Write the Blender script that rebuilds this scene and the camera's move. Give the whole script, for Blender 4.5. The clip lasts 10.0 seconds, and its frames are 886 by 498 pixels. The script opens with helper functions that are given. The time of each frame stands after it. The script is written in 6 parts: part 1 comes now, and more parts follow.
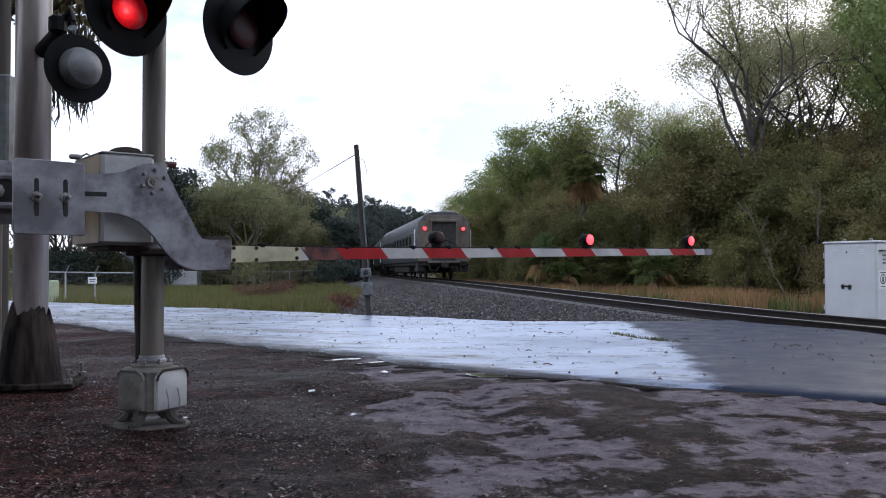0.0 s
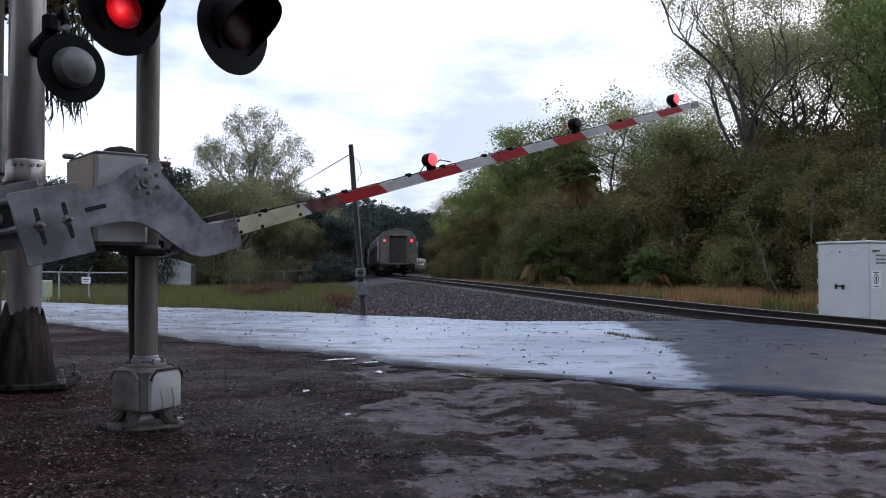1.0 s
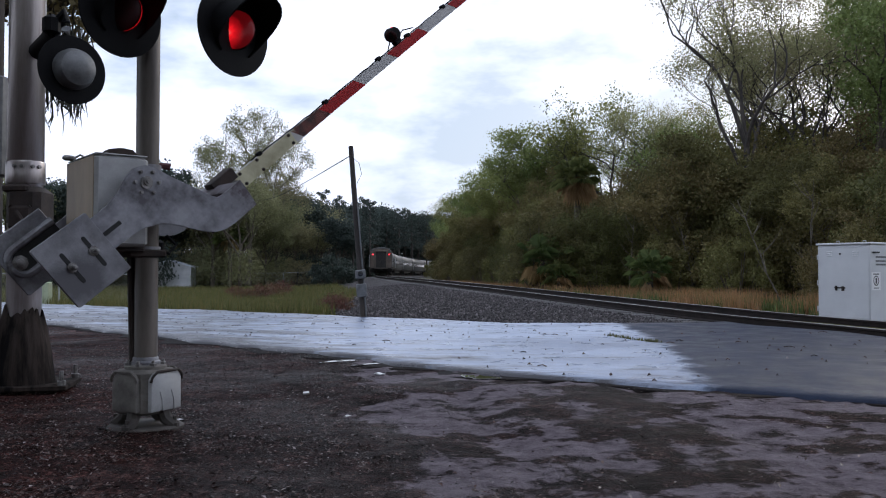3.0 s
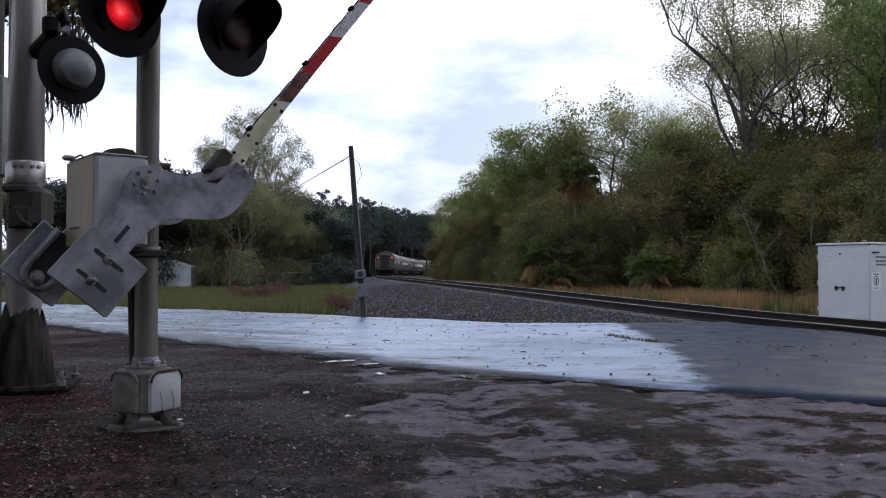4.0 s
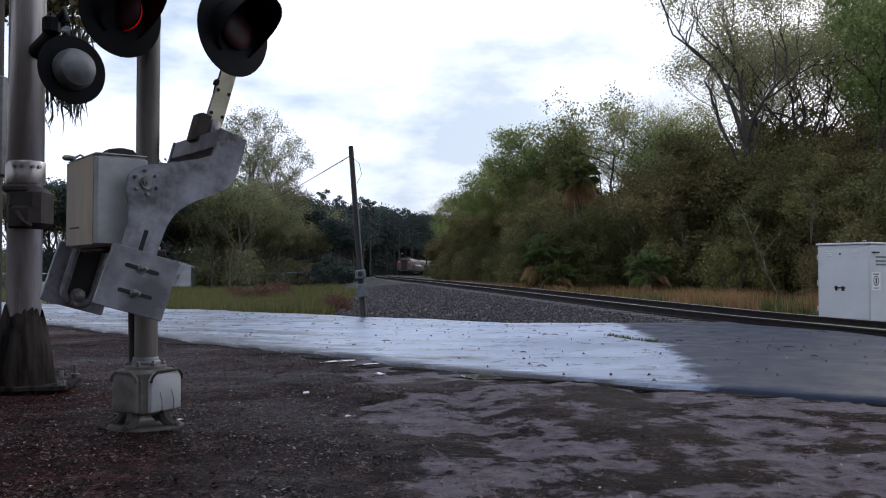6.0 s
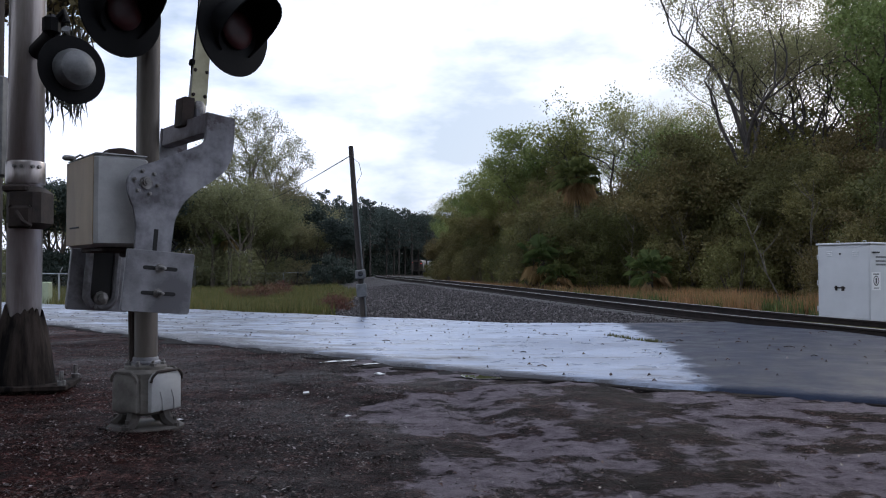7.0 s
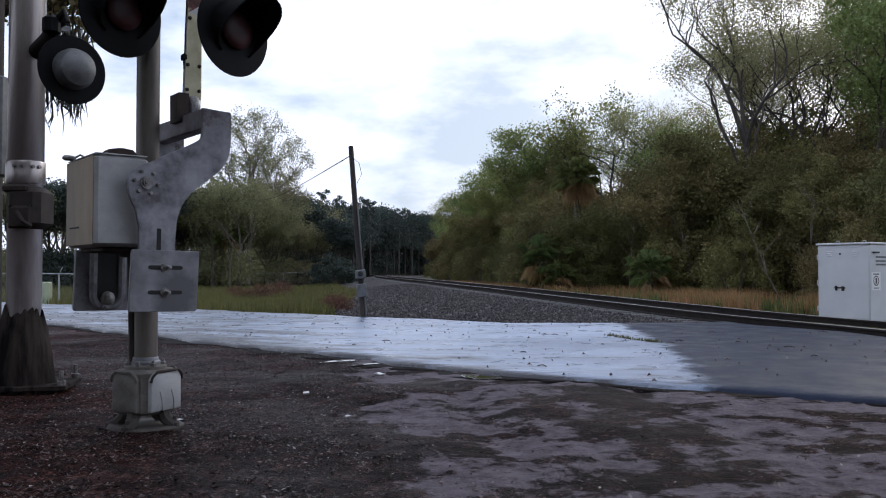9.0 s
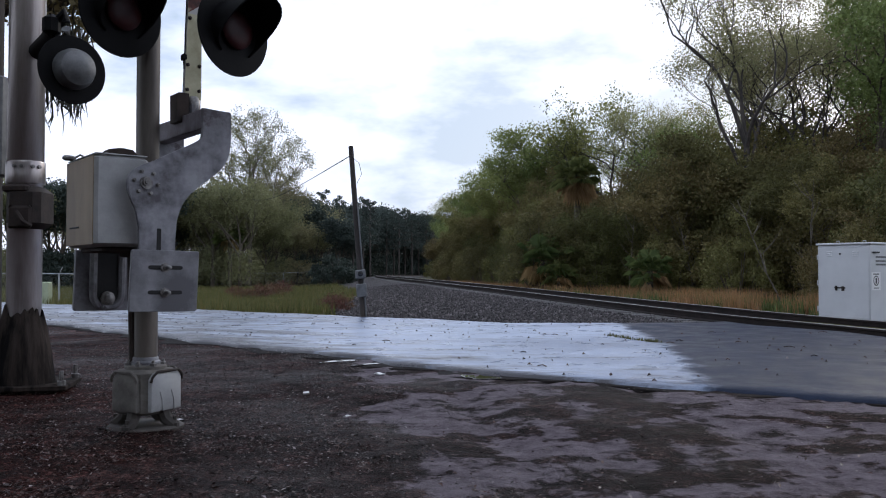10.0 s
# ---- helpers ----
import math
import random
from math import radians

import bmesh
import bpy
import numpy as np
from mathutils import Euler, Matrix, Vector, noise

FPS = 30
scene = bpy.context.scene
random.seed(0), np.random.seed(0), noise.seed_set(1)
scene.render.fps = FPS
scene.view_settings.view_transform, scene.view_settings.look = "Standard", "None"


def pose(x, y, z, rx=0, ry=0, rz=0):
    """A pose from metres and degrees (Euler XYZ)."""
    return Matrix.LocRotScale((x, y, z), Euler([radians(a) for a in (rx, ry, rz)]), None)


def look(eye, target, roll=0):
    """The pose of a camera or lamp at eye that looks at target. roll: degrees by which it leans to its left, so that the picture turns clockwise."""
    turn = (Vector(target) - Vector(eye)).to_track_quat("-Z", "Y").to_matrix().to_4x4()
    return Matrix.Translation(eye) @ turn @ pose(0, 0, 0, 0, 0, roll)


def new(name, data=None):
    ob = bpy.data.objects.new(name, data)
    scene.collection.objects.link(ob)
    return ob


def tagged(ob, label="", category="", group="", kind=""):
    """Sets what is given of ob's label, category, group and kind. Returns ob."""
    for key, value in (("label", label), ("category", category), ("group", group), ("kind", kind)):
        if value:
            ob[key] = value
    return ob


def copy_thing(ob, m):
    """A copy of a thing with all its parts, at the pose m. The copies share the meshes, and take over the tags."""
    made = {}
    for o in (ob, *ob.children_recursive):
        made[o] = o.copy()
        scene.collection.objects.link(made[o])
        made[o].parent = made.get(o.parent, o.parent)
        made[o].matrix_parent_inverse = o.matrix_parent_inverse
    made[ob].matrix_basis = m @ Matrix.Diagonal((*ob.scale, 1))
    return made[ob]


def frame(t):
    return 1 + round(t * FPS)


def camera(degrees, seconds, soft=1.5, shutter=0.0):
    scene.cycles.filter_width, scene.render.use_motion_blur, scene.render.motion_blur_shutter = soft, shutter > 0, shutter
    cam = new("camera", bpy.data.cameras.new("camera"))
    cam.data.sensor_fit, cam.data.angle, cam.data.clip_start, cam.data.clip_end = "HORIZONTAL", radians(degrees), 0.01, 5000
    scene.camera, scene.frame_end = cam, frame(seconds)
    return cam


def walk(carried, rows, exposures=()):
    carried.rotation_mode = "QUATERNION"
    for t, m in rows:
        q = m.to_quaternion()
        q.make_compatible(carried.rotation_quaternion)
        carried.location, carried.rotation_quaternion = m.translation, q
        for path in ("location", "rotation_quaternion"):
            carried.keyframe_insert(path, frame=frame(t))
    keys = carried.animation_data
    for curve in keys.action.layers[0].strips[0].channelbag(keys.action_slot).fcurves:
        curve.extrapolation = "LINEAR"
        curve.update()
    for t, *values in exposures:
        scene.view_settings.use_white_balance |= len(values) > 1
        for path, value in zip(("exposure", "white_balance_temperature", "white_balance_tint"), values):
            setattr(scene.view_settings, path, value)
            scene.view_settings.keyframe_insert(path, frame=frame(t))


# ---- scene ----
# The camera stands on a low tripod; it is nudged in the first second and settles.
EYE = (0.0, 0.0, 1.0)


def aim(yaw, pitch):
    return pose(*EYE, 90 + pitch, 0, yaw)


cam = camera(55.18, 10.0, soft=1.1)
walk(cam, [(0.0, aim(0.365, 1.46)), (0.2, aim(0.24, 1.45)), (0.5, aim(0.055, 1.44)), (0.8, aim(0.0, 1.455)),
           (2.0, aim(0.0, 1.455)), (2.2, aim(0.0, 1.51)), (2.4, aim(0.0, 1.566)), (10.0, aim(0.0, 1.566))],
     exposures=[(0.0, 0.38), (0.3, 0.24), (0.6, 0.1), (1.0, 0.0), (5.0, -0.05), (10.0, -0.05)])

# ---- world and sun: bright overcast sky with thin breaks ----
SUN_EL, SUN_ROT = 24.0, 35.0
world = bpy.data.worlds.new("world")
scene.world = world
world.use_nodes = True
wn, wl = world.node_tree.nodes, world.node_tree.links
wn.clear()
w_out = wn.new("ShaderNodeOutputWorld")
sky = wn.new("ShaderNodeTexSky")
sky.sky_type, sky.sun_disc = "NISHITA", False
sky.sun_elevation, sky.sun_rotation = radians(SUN_EL), radians(SUN_ROT)
sky.air_density, sky.dust_density = 1.0, 3.0
w_sky = wn.new("ShaderNodeBackground")
w_sky.inputs["Strength"].default_value = 0.13
wl.new(sky.outputs[0], w_sky.inputs["Color"])
w_cloud = wn.new("ShaderNodeBackground")
w_cloud.inputs["Strength"].default_value = 1.42
w_co = wn.new("ShaderNodeTexCoord")
w_map = wn.new("ShaderNodeMapping")
w_map.inputs["Scale"].default_value = (1.0, 1.0, 2.6)
w_map.inputs["Location"].default_value = (0.15, 0.1, 0.52)
w_noise = wn.new("ShaderNodeTexNoise")
w_noise.inputs["Scale"].default_value = 3.2
w_noise.inputs["Detail"].default_value = 6
w_noise.inputs["Roughness"].default_value = 0.55
w_ramp = wn.new("ShaderNodeValToRGB")
w_ramp.color_ramp.elements[0].position, w_ramp.color_ramp.elements[0].color = 0.40, (0.44, 0.54, 0.70, 1)
w_ramp.color_ramp.elements[1].position, w_ramp.color_ramp.elements[1].color = 0.54, (0.90, 0.96, 1.17, 1)
w_mix = wn.new("ShaderNodeMixShader")
w_mix.inputs[0].default_value = 0.85
wl.new(w_co.outputs["Generated"], w_map.inputs[0])
wl.new(w_map.outputs[0], w_noise.inputs["Vector"])
wl.new(w_noise.outputs["Fac"], w_ramp.inputs[0])
wl.new(w_ramp.outputs[0], w_cloud.inputs["Color"])
wl.new(w_sky.outputs[0], w_mix.inputs[1])
wl.new(w_cloud.outputs[0], w_mix.inputs[2])
wl.new(w_mix.outputs[0], w_out.inputs["Surface"])

sun_data = bpy.data.lights.new("sun", "SUN")
sun_data.energy, sun_data.angle, sun_data.color = 0.5, radians(15), (1.0, 0.95, 0.88)
sun = new("sun", sun_data)
sun.matrix_world = look((0, 0, 30), (-30 * math.sin(radians(SUN_ROT)) * 2, -30 * math.cos(radians(SUN_ROT)) * 2, 30 - 60 * math.tan(radians(SUN_EL))))


# ---- materials ----
def nodes_of(name):
    m = bpy.data.materials.new(name)
    m.use_nodes = True
    return m, m.node_tree.nodes, m.node_tree.links, m.node_tree.nodes["Principled BSDF"]


def noise_node(n, l, vec, scale, detail=4, rough=0.6):
    t = n.new("ShaderNodeTexNoise")
    t.inputs["Scale"].default_value, t.inputs["Detail"].default_value, t.inputs["Roughness"].default_value = scale, detail, rough
    l.new(vec, t.inputs["Vector"])
    return t.outputs["Fac"]


def ramp(n, l, fac, stops):
    r = n.new("ShaderNodeValToRGB")
    e = r.color_ramp.elements
    while len(e) < len(stops):
        e.new(0.5)
    for k, (p, c) in zip(e, stops):
        k.position, k.color = p, (*c, 1)
    l.new(fac, r.inputs[0])
    return r.outputs[0]


def blend(n, l, fac, a, b, mode="MIX"):
    m = n.new("ShaderNodeMix")
    m.data_type, m.blend_type = "RGBA", mode
    for sock, v in ((m.inputs[0], fac), (m.inputs[6], a), (m.inputs[7], b)):
        if isinstance(v, (int, float)):
            sock.default_value = v
        elif isinstance(v, tuple):
            sock.default_value = (*v, 1)
        else:
            l.new(v, sock)
    return m.outputs[2]


def maths(n, l, op, a, b=0.0, c=None):
    m = n.new("ShaderNodeMath")
    m.operation = op
    for sock, v in zip(m.inputs, (a, b, c)):
        if v is None:
            continue
        if isinstance(v, (int, float)):
            sock.default_value = v
        else:
            l.new(v, sock)
    return m.outputs[0]


def bump(n, l, p, height, strength, distance=0.01):
    b = n.new("ShaderNodeBump")
    b.inputs["Strength"].default_value, b.inputs["Distance"].default_value = strength, distance
    l.new(height, b.inputs["Height"])
    l.new(b.outputs[0], p.inputs["Normal"])


def surface(name, dark, light, scale=6.0, rough=0.7, metal=0.0, grain=60.0, bumps=0.3, spread=(0.35, 0.65), stain=None, stain_at=(0.55, 0.68),
            rough_var=0.15, stretch=None, spec=0.5):
    """A mottled surface: two tones at a large and a fine scale, stains of their own shape, fine relief."""
    m, n, l, p = nodes_of(name)
    co = n.new("ShaderNodeTexCoord").outputs["Object"]
    if stretch:
        mp = n.new("ShaderNodeMapping")
        mp.inputs["Scale"].default_value = stretch
        l.new(co, mp.inputs[0])
        co = mp.outputs[0]
    big = noise_node(n, l, co, scale, 5)
    fine = noise_node(n, l, co, grain, 3)
    both = maths(n, l, "MULTIPLY_ADD", fine, 0.12, maths(n, l, "MULTIPLY", big, 0.88))
    col = ramp(n, l, both, [(spread[0], dark), (spread[1], light)])
    if stain:
        s = noise_node(n, l, co, scale * 0.45 + 0.3, 6, 0.7)
        col = blend(n, l, ramp(n, l, s, [(stain_at[0], (0, 0, 0)), (stain_at[1], (1, 1, 1))]), col, stain)
    l.new(col, p.inputs["Base Color"])
    p.inputs["Metallic"].default_value = metal
    p.inputs["Specular IOR Level"].default_value = spec
    l.new(maths(n, l, "MULTIPLY_ADD", big, rough_var, rough - rough_var / 2), p.inputs["Roughness"])
    bump(n, l, p, fine, bumps, 0.004)
    return m


def leaf_material(name, tones, rough=0.55, trans=0.32):
    """Leaves: tone per leaf and per tree, some light through them."""
    m, n, l, p = nodes_of(name)
    rnd = n.new("ShaderNodeNewGeometry").outputs["Random Per Island"]
    k = len(tones) - 1
    col = ramp(n, l, rnd, [(i / k, t) for i, t in enumerate(tones)])
    ob = n.new("ShaderNodeObjectInfo").outputs["Random"]
    co = n.new("ShaderNodeTexCoord").outputs["Object"]
    patch = noise_node(n, l, co, 0.5, 2)
    hsv = n.new("ShaderNodeHueSaturation")
    l.new(col, hsv.inputs["Color"])
    l.new(maths(n, l, "MULTIPLY_ADD", ob, 0.05, 0.475), hsv.inputs["Hue"])
    l.new(maths(n, l, "MULTIPLY_ADD", patch, 0.9, 0.55), hsv.inputs["Value"])
    l.new(hsv.outputs[0], p.inputs["Base Color"])
    p.inputs["Roughness"].default_value = rough
    p.inputs["Specular IOR Level"].default_value = 0.25
    tr = n.new("ShaderNodeBsdfTranslucent")
    l.new(hsv.outputs[0], tr.inputs["Color"])
    mx = n.new("ShaderNodeMixShader")
    mx.inputs[0].default_value = trans
    l.new(p.outputs[0], mx.inputs[1])
    l.new(tr.outputs[0], mx.inputs[2])
    l.new(mx.outputs[0], n["Material Output"].inputs["Surface"])
    return m


def glow(name, colour, strength):
    m, n, l, p = nodes_of(name)
    p.inputs["Base Color"].default_value = (*colour, 1)
    p.inputs["Emission Color"].default_value = (*colour, 1)
    p.inputs["Emission Strength"].default_value = strength
    p.inputs["Roughness"].default_value = 0.2
    return m


M_PAINT = surface("grey_painted_steel", (0.115, 0.112, 0.122), (0.29, 0.288, 0.305), 2.6, 0.5, 0.25, 130, 0.15, (0.38, 0.58), (0.06, 0.05, 0.052), (0.53, 0.68))
M_LEVER, _n, _l, _p = nodes_of("grey_lever_with_rusted_end")
_co = _n.new("ShaderNodeTexCoord").outputs["Object"]
_s = _n.new("ShaderNodeSeparateXYZ")
_l.new(_co, _s.inputs[0])
_b, _f = noise_node(_n, _l, _co, 2.8, 6, 0.6), noise_node(_n, _l, _co, 11, 6, 0.7)
_c = ramp(_n, _l, maths(_n, _l, "MULTIPLY_ADD", _f, 0.35, maths(_n, _l, "MULTIPLY", _b, 0.65)), [(0.36, (0.085, 0.080, 0.088)), (0.47, (0.19, 0.187, 0.204)), (0.6, (0.30, 0.298, 0.318))])
_e = maths(_n, _l, "ADD", maths(_n, _l, "MULTIPLY_ADD", _s.outputs[0], 1.6, -0.52), maths(_n, _l, "MULTIPLY_ADD", _f, 1.8, -0.9))
_c = blend(_n, _l, ramp(_n, _l, _e, [(0.0, (0, 0, 0)), (0.35, (0.9, 0.9, 0.9))]), _c, (0.055, 0.04, 0.045))
_l.new(_c, _p.inputs["Base Color"])
_p.inputs["Roughness"].default_value, _p.inputs["Metallic"].default_value = 0.5, 0.2
bump(_n, _l, _p, _f, 0.12, 0.004)
M_ARMEND = surface("rust_stained_steel", (0.10, 0.075, 0.08), (0.24, 0.23, 0.25), 5, 0.6, 0.3, 50, 0.3)
M_BOX = surface("aluminium_paint", (0.30, 0.30, 0.295), (0.43, 0.43, 0.425), 2.5, 0.45, 0.2, 130, 0.1, (0.4, 0.6), (0.17, 0.155, 0.135), (0.58, 0.78))
M_TAN = surface("tan_stained_paint", (0.18, 0.125, 0.068), (0.285, 0.205, 0.12), 2.5, 0.55, 0.1, 130, 0.1, (0.4, 0.6), (0.09, 0.08, 0.065), (0.58, 0.75), stretch=(1, 1, 0.35))
M_FOOT = surface("dark_streaked_foot", (0.005, 0.004, 0.004), (0.05, 0.039, 0.033), 9, 0.9, 0.0, 60, 0.8, (0.42, 0.62), stretch=(1, 1, 0.12), spec=0.1)
M_MAST = surface("galvanised_pipe", (0.055, 0.045, 0.037), (0.16, 0.138, 0.118), 2.5, 0.42, 0.3, 70, 0.12, (0.36, 0.62), (0.15, 0.12, 0.10), (0.55, 0.7), stretch=(1, 1, 0.18))
M_OLDMAST = surface("weathered_pipe", (0.26, 0.225, 0.21), (0.50, 0.46, 0.45), 3.0, 0.30, 0.8, 90, 0.12, (0.34, 0.64), (0.10, 0.075, 0.068), (0.52, 0.70), stretch=(1, 1, 0.12))
M_RUST = surface("rusted_iron", (0.012, 0.009, 0.008), (0.05, 0.033, 0.026), 6, 0.8, 0.1, 60, 0.6)
M_BLACK = surface("matt_black_enamel", (0.0025, 0.0025, 0.003), (0.008, 0.0078, 0.0085), 4, 0.6, 0.0, 40, 0.08, spec=0.1)
M_BACK = surface("dull_grey_housing", (0.085, 0.087, 0.088), (0.18, 0.183, 0.185), 7, 0.5, 0.3, 60, 0.2)
M_REDFIT = surface("faded_red_fitting", (0.06, 0.02, 0.022), (0.14, 0.05, 0.05), 8, 0.6)
M_BOLT = surface("bolt_steel", (0.10, 0.09, 0.085), (0.30, 0.29, 0.28), 20, 0.4, 0.7, 90, 0.2)
M_SLOT = surface("dark_slot", (0.01, 0.01, 0.01), (0.02, 0.02, 0.02), 8, 0.8)
M_RED = surface("red_reflective_sheet", (0.27, 0.006, 0.009), (0.38, 0.014, 0.015), 3, 0.5, 0, 60, 0.1, (0.35, 0.6), (0.12, 0.012, 0.012), (0.58, 0.72), spec=0.2)
M_WHITE = surface("white_reflective_sheet", (0.30, 0.29, 0.28), (0.48, 0.465, 0.45), 3, 0.5, 0, 60, 0.1, (0.35, 0.6), (0.3, 0.29, 0.28), (0.6, 0.75))
M_CREAM = surface("worn_cream_paint", (0.34, 0.31, 0.19), (0.54, 0.51, 0.34), 5, 0.6, 0, 60, 0.2, (0.35, 0.62), (0.10, 0.06, 0.04), (0.60, 0.68))
M_WORN = surface("burnt_peeled_paint", (0.03, 0.018, 0.016), (0.16, 0.05, 0.04), 7, 0.8, 0, 60, 0.5, (0.42, 0.6), (0.35, 0.33, 0.24), (0.6, 0.68))
M_LENS_OFF = surface("dark_red_lens", (0.014, 0.001, 0.002), (0.035, 0.002, 0.003), 10, 0.5, 0, 80, 0.2, spec=0.3)
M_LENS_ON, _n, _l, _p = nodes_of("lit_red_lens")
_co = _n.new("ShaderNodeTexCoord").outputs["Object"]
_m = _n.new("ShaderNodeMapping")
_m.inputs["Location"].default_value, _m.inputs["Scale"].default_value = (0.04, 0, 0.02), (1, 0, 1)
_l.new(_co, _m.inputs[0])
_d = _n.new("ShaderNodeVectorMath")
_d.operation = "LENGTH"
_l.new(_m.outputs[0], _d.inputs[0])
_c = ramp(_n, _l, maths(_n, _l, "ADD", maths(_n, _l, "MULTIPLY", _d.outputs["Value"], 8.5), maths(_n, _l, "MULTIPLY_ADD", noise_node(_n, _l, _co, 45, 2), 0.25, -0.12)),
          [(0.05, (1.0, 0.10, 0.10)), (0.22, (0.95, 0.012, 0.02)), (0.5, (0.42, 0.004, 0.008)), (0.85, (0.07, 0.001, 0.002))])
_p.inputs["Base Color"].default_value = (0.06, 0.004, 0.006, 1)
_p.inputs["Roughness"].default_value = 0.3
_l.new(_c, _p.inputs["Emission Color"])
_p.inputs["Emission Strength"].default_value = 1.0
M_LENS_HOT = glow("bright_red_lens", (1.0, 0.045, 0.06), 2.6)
M_CONC = surface("stained_concrete", (0.09, 0.08, 0.07), (0.20, 0.185, 0.165), 5, 0.85, 0, 50, 0.5, (0.36, 0.62), (0.10, 0.085, 0.07), (0.56, 0.68))
M_WETCONC = surface("wet_dark_footing", (0.03, 0.025, 0.022), (0.085, 0.074, 0.066), 7, 0.85, 0, 50, 0.5)
M_WOODPOLE = surface("grey_weathered_wood", (0.018, 0.014, 0.012), (0.07, 0.058, 0.05), 4, 0.9, 0, 40, 0.7, stretch=(1, 1, 0.08))
M_CAB = surface("pale_grey_cabinet_paint", (0.52, 0.53, 0.54), (0.60, 0.61, 0.62), 2, 0.45, 0, 60, 0.05, (0.3, 0.7), (0.45, 0.44, 0.42), (0.66, 0.9))
M_RAIL = surface("brown_rail_steel", (0.010, 0.0075, 0.007), (0.028, 0.020, 0.018), 5, 0.8, 0.0, 60, 0.3, spec=0.2)
M_RAILTOP = surface("polished_rail_head", (0.22, 0.205, 0.20), (0.34, 0.32, 0.31), 4, 0.32, 0.9, 60, 0.05)
M_TIE = surface("pale_concrete_sleeper", (0.08, 0.076, 0.073), (0.17, 0.163, 0.157), 5, 0.85, 0, 50, 0.4)
M_STEELCAR = surface("brushed_stainless_car_side", (0.04, 0.043, 0.05), (0.09, 0.094, 0.104), 1.5, 0.5, 0.1, 30, 0.05)
M_CAREND = surface("grimy_car_end_panel", (0.085, 0.068, 0.055), (0.17, 0.14, 0.115), 1.6, 0.6, 0.3, 20, 0.1, (0.35, 0.65), (0.08, 0.07, 0.06), (0.55, 0.75))
M_DARKCAR = surface("dark_underframe", (0.012, 0.011, 0.010), (0.035, 0.032, 0.03), 4, 0.8, 0.2, 30, 0.3)
M_DOORCAR = surface("folded_diaphragm_rubber", (0.02, 0.019, 0.018), (0.05, 0.047, 0.043), 4, 0.8, 0, 30, 0.3)
M_GLASSDARK = surface("dark_window_glass", (0.01, 0.011, 0.013), (0.018, 0.02, 0.022), 4, 0.08)
M_PAPER = surface("white_printed_sign", (0.70, 0.70, 0.70), (0.78, 0.78, 0.78), 6, 0.5)
M_INK = surface("black_print", (0.015, 0.015, 0.015), (0.03, 0.03, 0.03), 6, 0.6)
M_FENCE = surface("galvanised_fence", (0.28, 0.29, 0.29), (0.42, 0.43, 0.43), 5, 0.5, 0.4)
M_DARKBARK = surface("dark_wet_bark", (0.035, 0.03, 0.027), (0.10, 0.086, 0.076), 6, 0.95, 0, 25, 0.9, stretch=(1, 1, 0.3))
M_BARK = surface("grey_brown_bark", (0.045, 0.036, 0.028), (0.15, 0.125, 0.10), 6, 0.95, 0, 25, 0.9, stretch=(1, 1, 0.3))
M_PALEBARK = surface("pale_bark", (0.085, 0.07, 0.055), (0.20, 0.175, 0.145), 6, 0.95, 0, 25, 0.9, stretch=(1, 1, 0.3))
M_MOSS = surface("grey_hanging_moss", (0.03, 0.03, 0.022), (0.09, 0.09, 0.07), 6, 0.95)
M_LEAF_GREEN = leaf_material("spring_leaves", [(0.16, 0.19, 0.06), (0.20, 0.235, 0.075), (0.24, 0.275, 0.095)], trans=0.35)
M_LEAF_DARK = leaf_material("evergreen_leaves", [(0.088, 0.090, 0.031), (0.118, 0.119, 0.041), (0.150, 0.146, 0.052)])
M_LEAF_OLIVE = leaf_material("olive_leaves", [(0.135, 0.122, 0.045), (0.170, 0.150, 0.056), (0.205, 0.176, 0.07)])
M_LEAF_PALE = leaf_material("pale_young_leaves", [(0.26, 0.265, 0.13), (0.32, 0.31, 0.16), (0.38, 0.355, 0.20)], trans=0.55)
M_LEAF_HAZE = leaf_material("thin_olive_leaves", [(0.19, 0.19, 0.10), (0.24, 0.235, 0.125), (0.29, 0.28, 0.15)], trans=0.45)
# distance haze is put into these leaf tones as a blue-grey tint
M_LEAF_FAR_HAZED = leaf_material("haze_tinted_far_leaves", [(0.040, 0.056, 0.050), (0.054, 0.072, 0.062), (0.066, 0.086, 0.074)])
M_PALM = leaf_material("palm_fronds", [(0.07, 0.095, 0.03), (0.11, 0.14, 0.045), (0.16, 0.19, 0.065)])
M_PALMDEAD = leaf_material("dead_palm_fronds", [(0.28, 0.18, 0.08), (0.38, 0.26, 0.13), (0.46, 0.33, 0.17)])
M_DRYGRASS = leaf_material("dry_grass_blades", [(0.32, 0.18, 0.07), (0.40, 0.25, 0.11), (0.20, 0.14, 0.06)])
M_GREENGRASS = leaf_material("green_grass_blades", [(0.075, 0.080, 0.026), (0.12, 0.115, 0.038), (0.17, 0.12, 0.055)])
M_REDBUSH = leaf_material("reddish_brown_twigs", [(0.10, 0.045, 0.03), (0.16, 0.075, 0.05), (0.08, 0.06, 0.035)])
M_LITTER = leaf_material("wet_fallen_leaves", [(0.006, 0.004, 0.004), (0.03, 0.014, 0.011), (0.012, 0.007, 0.006), (0.075, 0.032, 0.024), (0.02, 0.012, 0.01), (0.11, 0.06, 0.045), (0.03, 0.016, 0.013), (0.055, 0.026, 0.02), (0.16, 0.11, 0.09), (0.02, 0.011, 0.009), (0.38, 0.33, 0.32)], rough=0.35, trans=0.0)


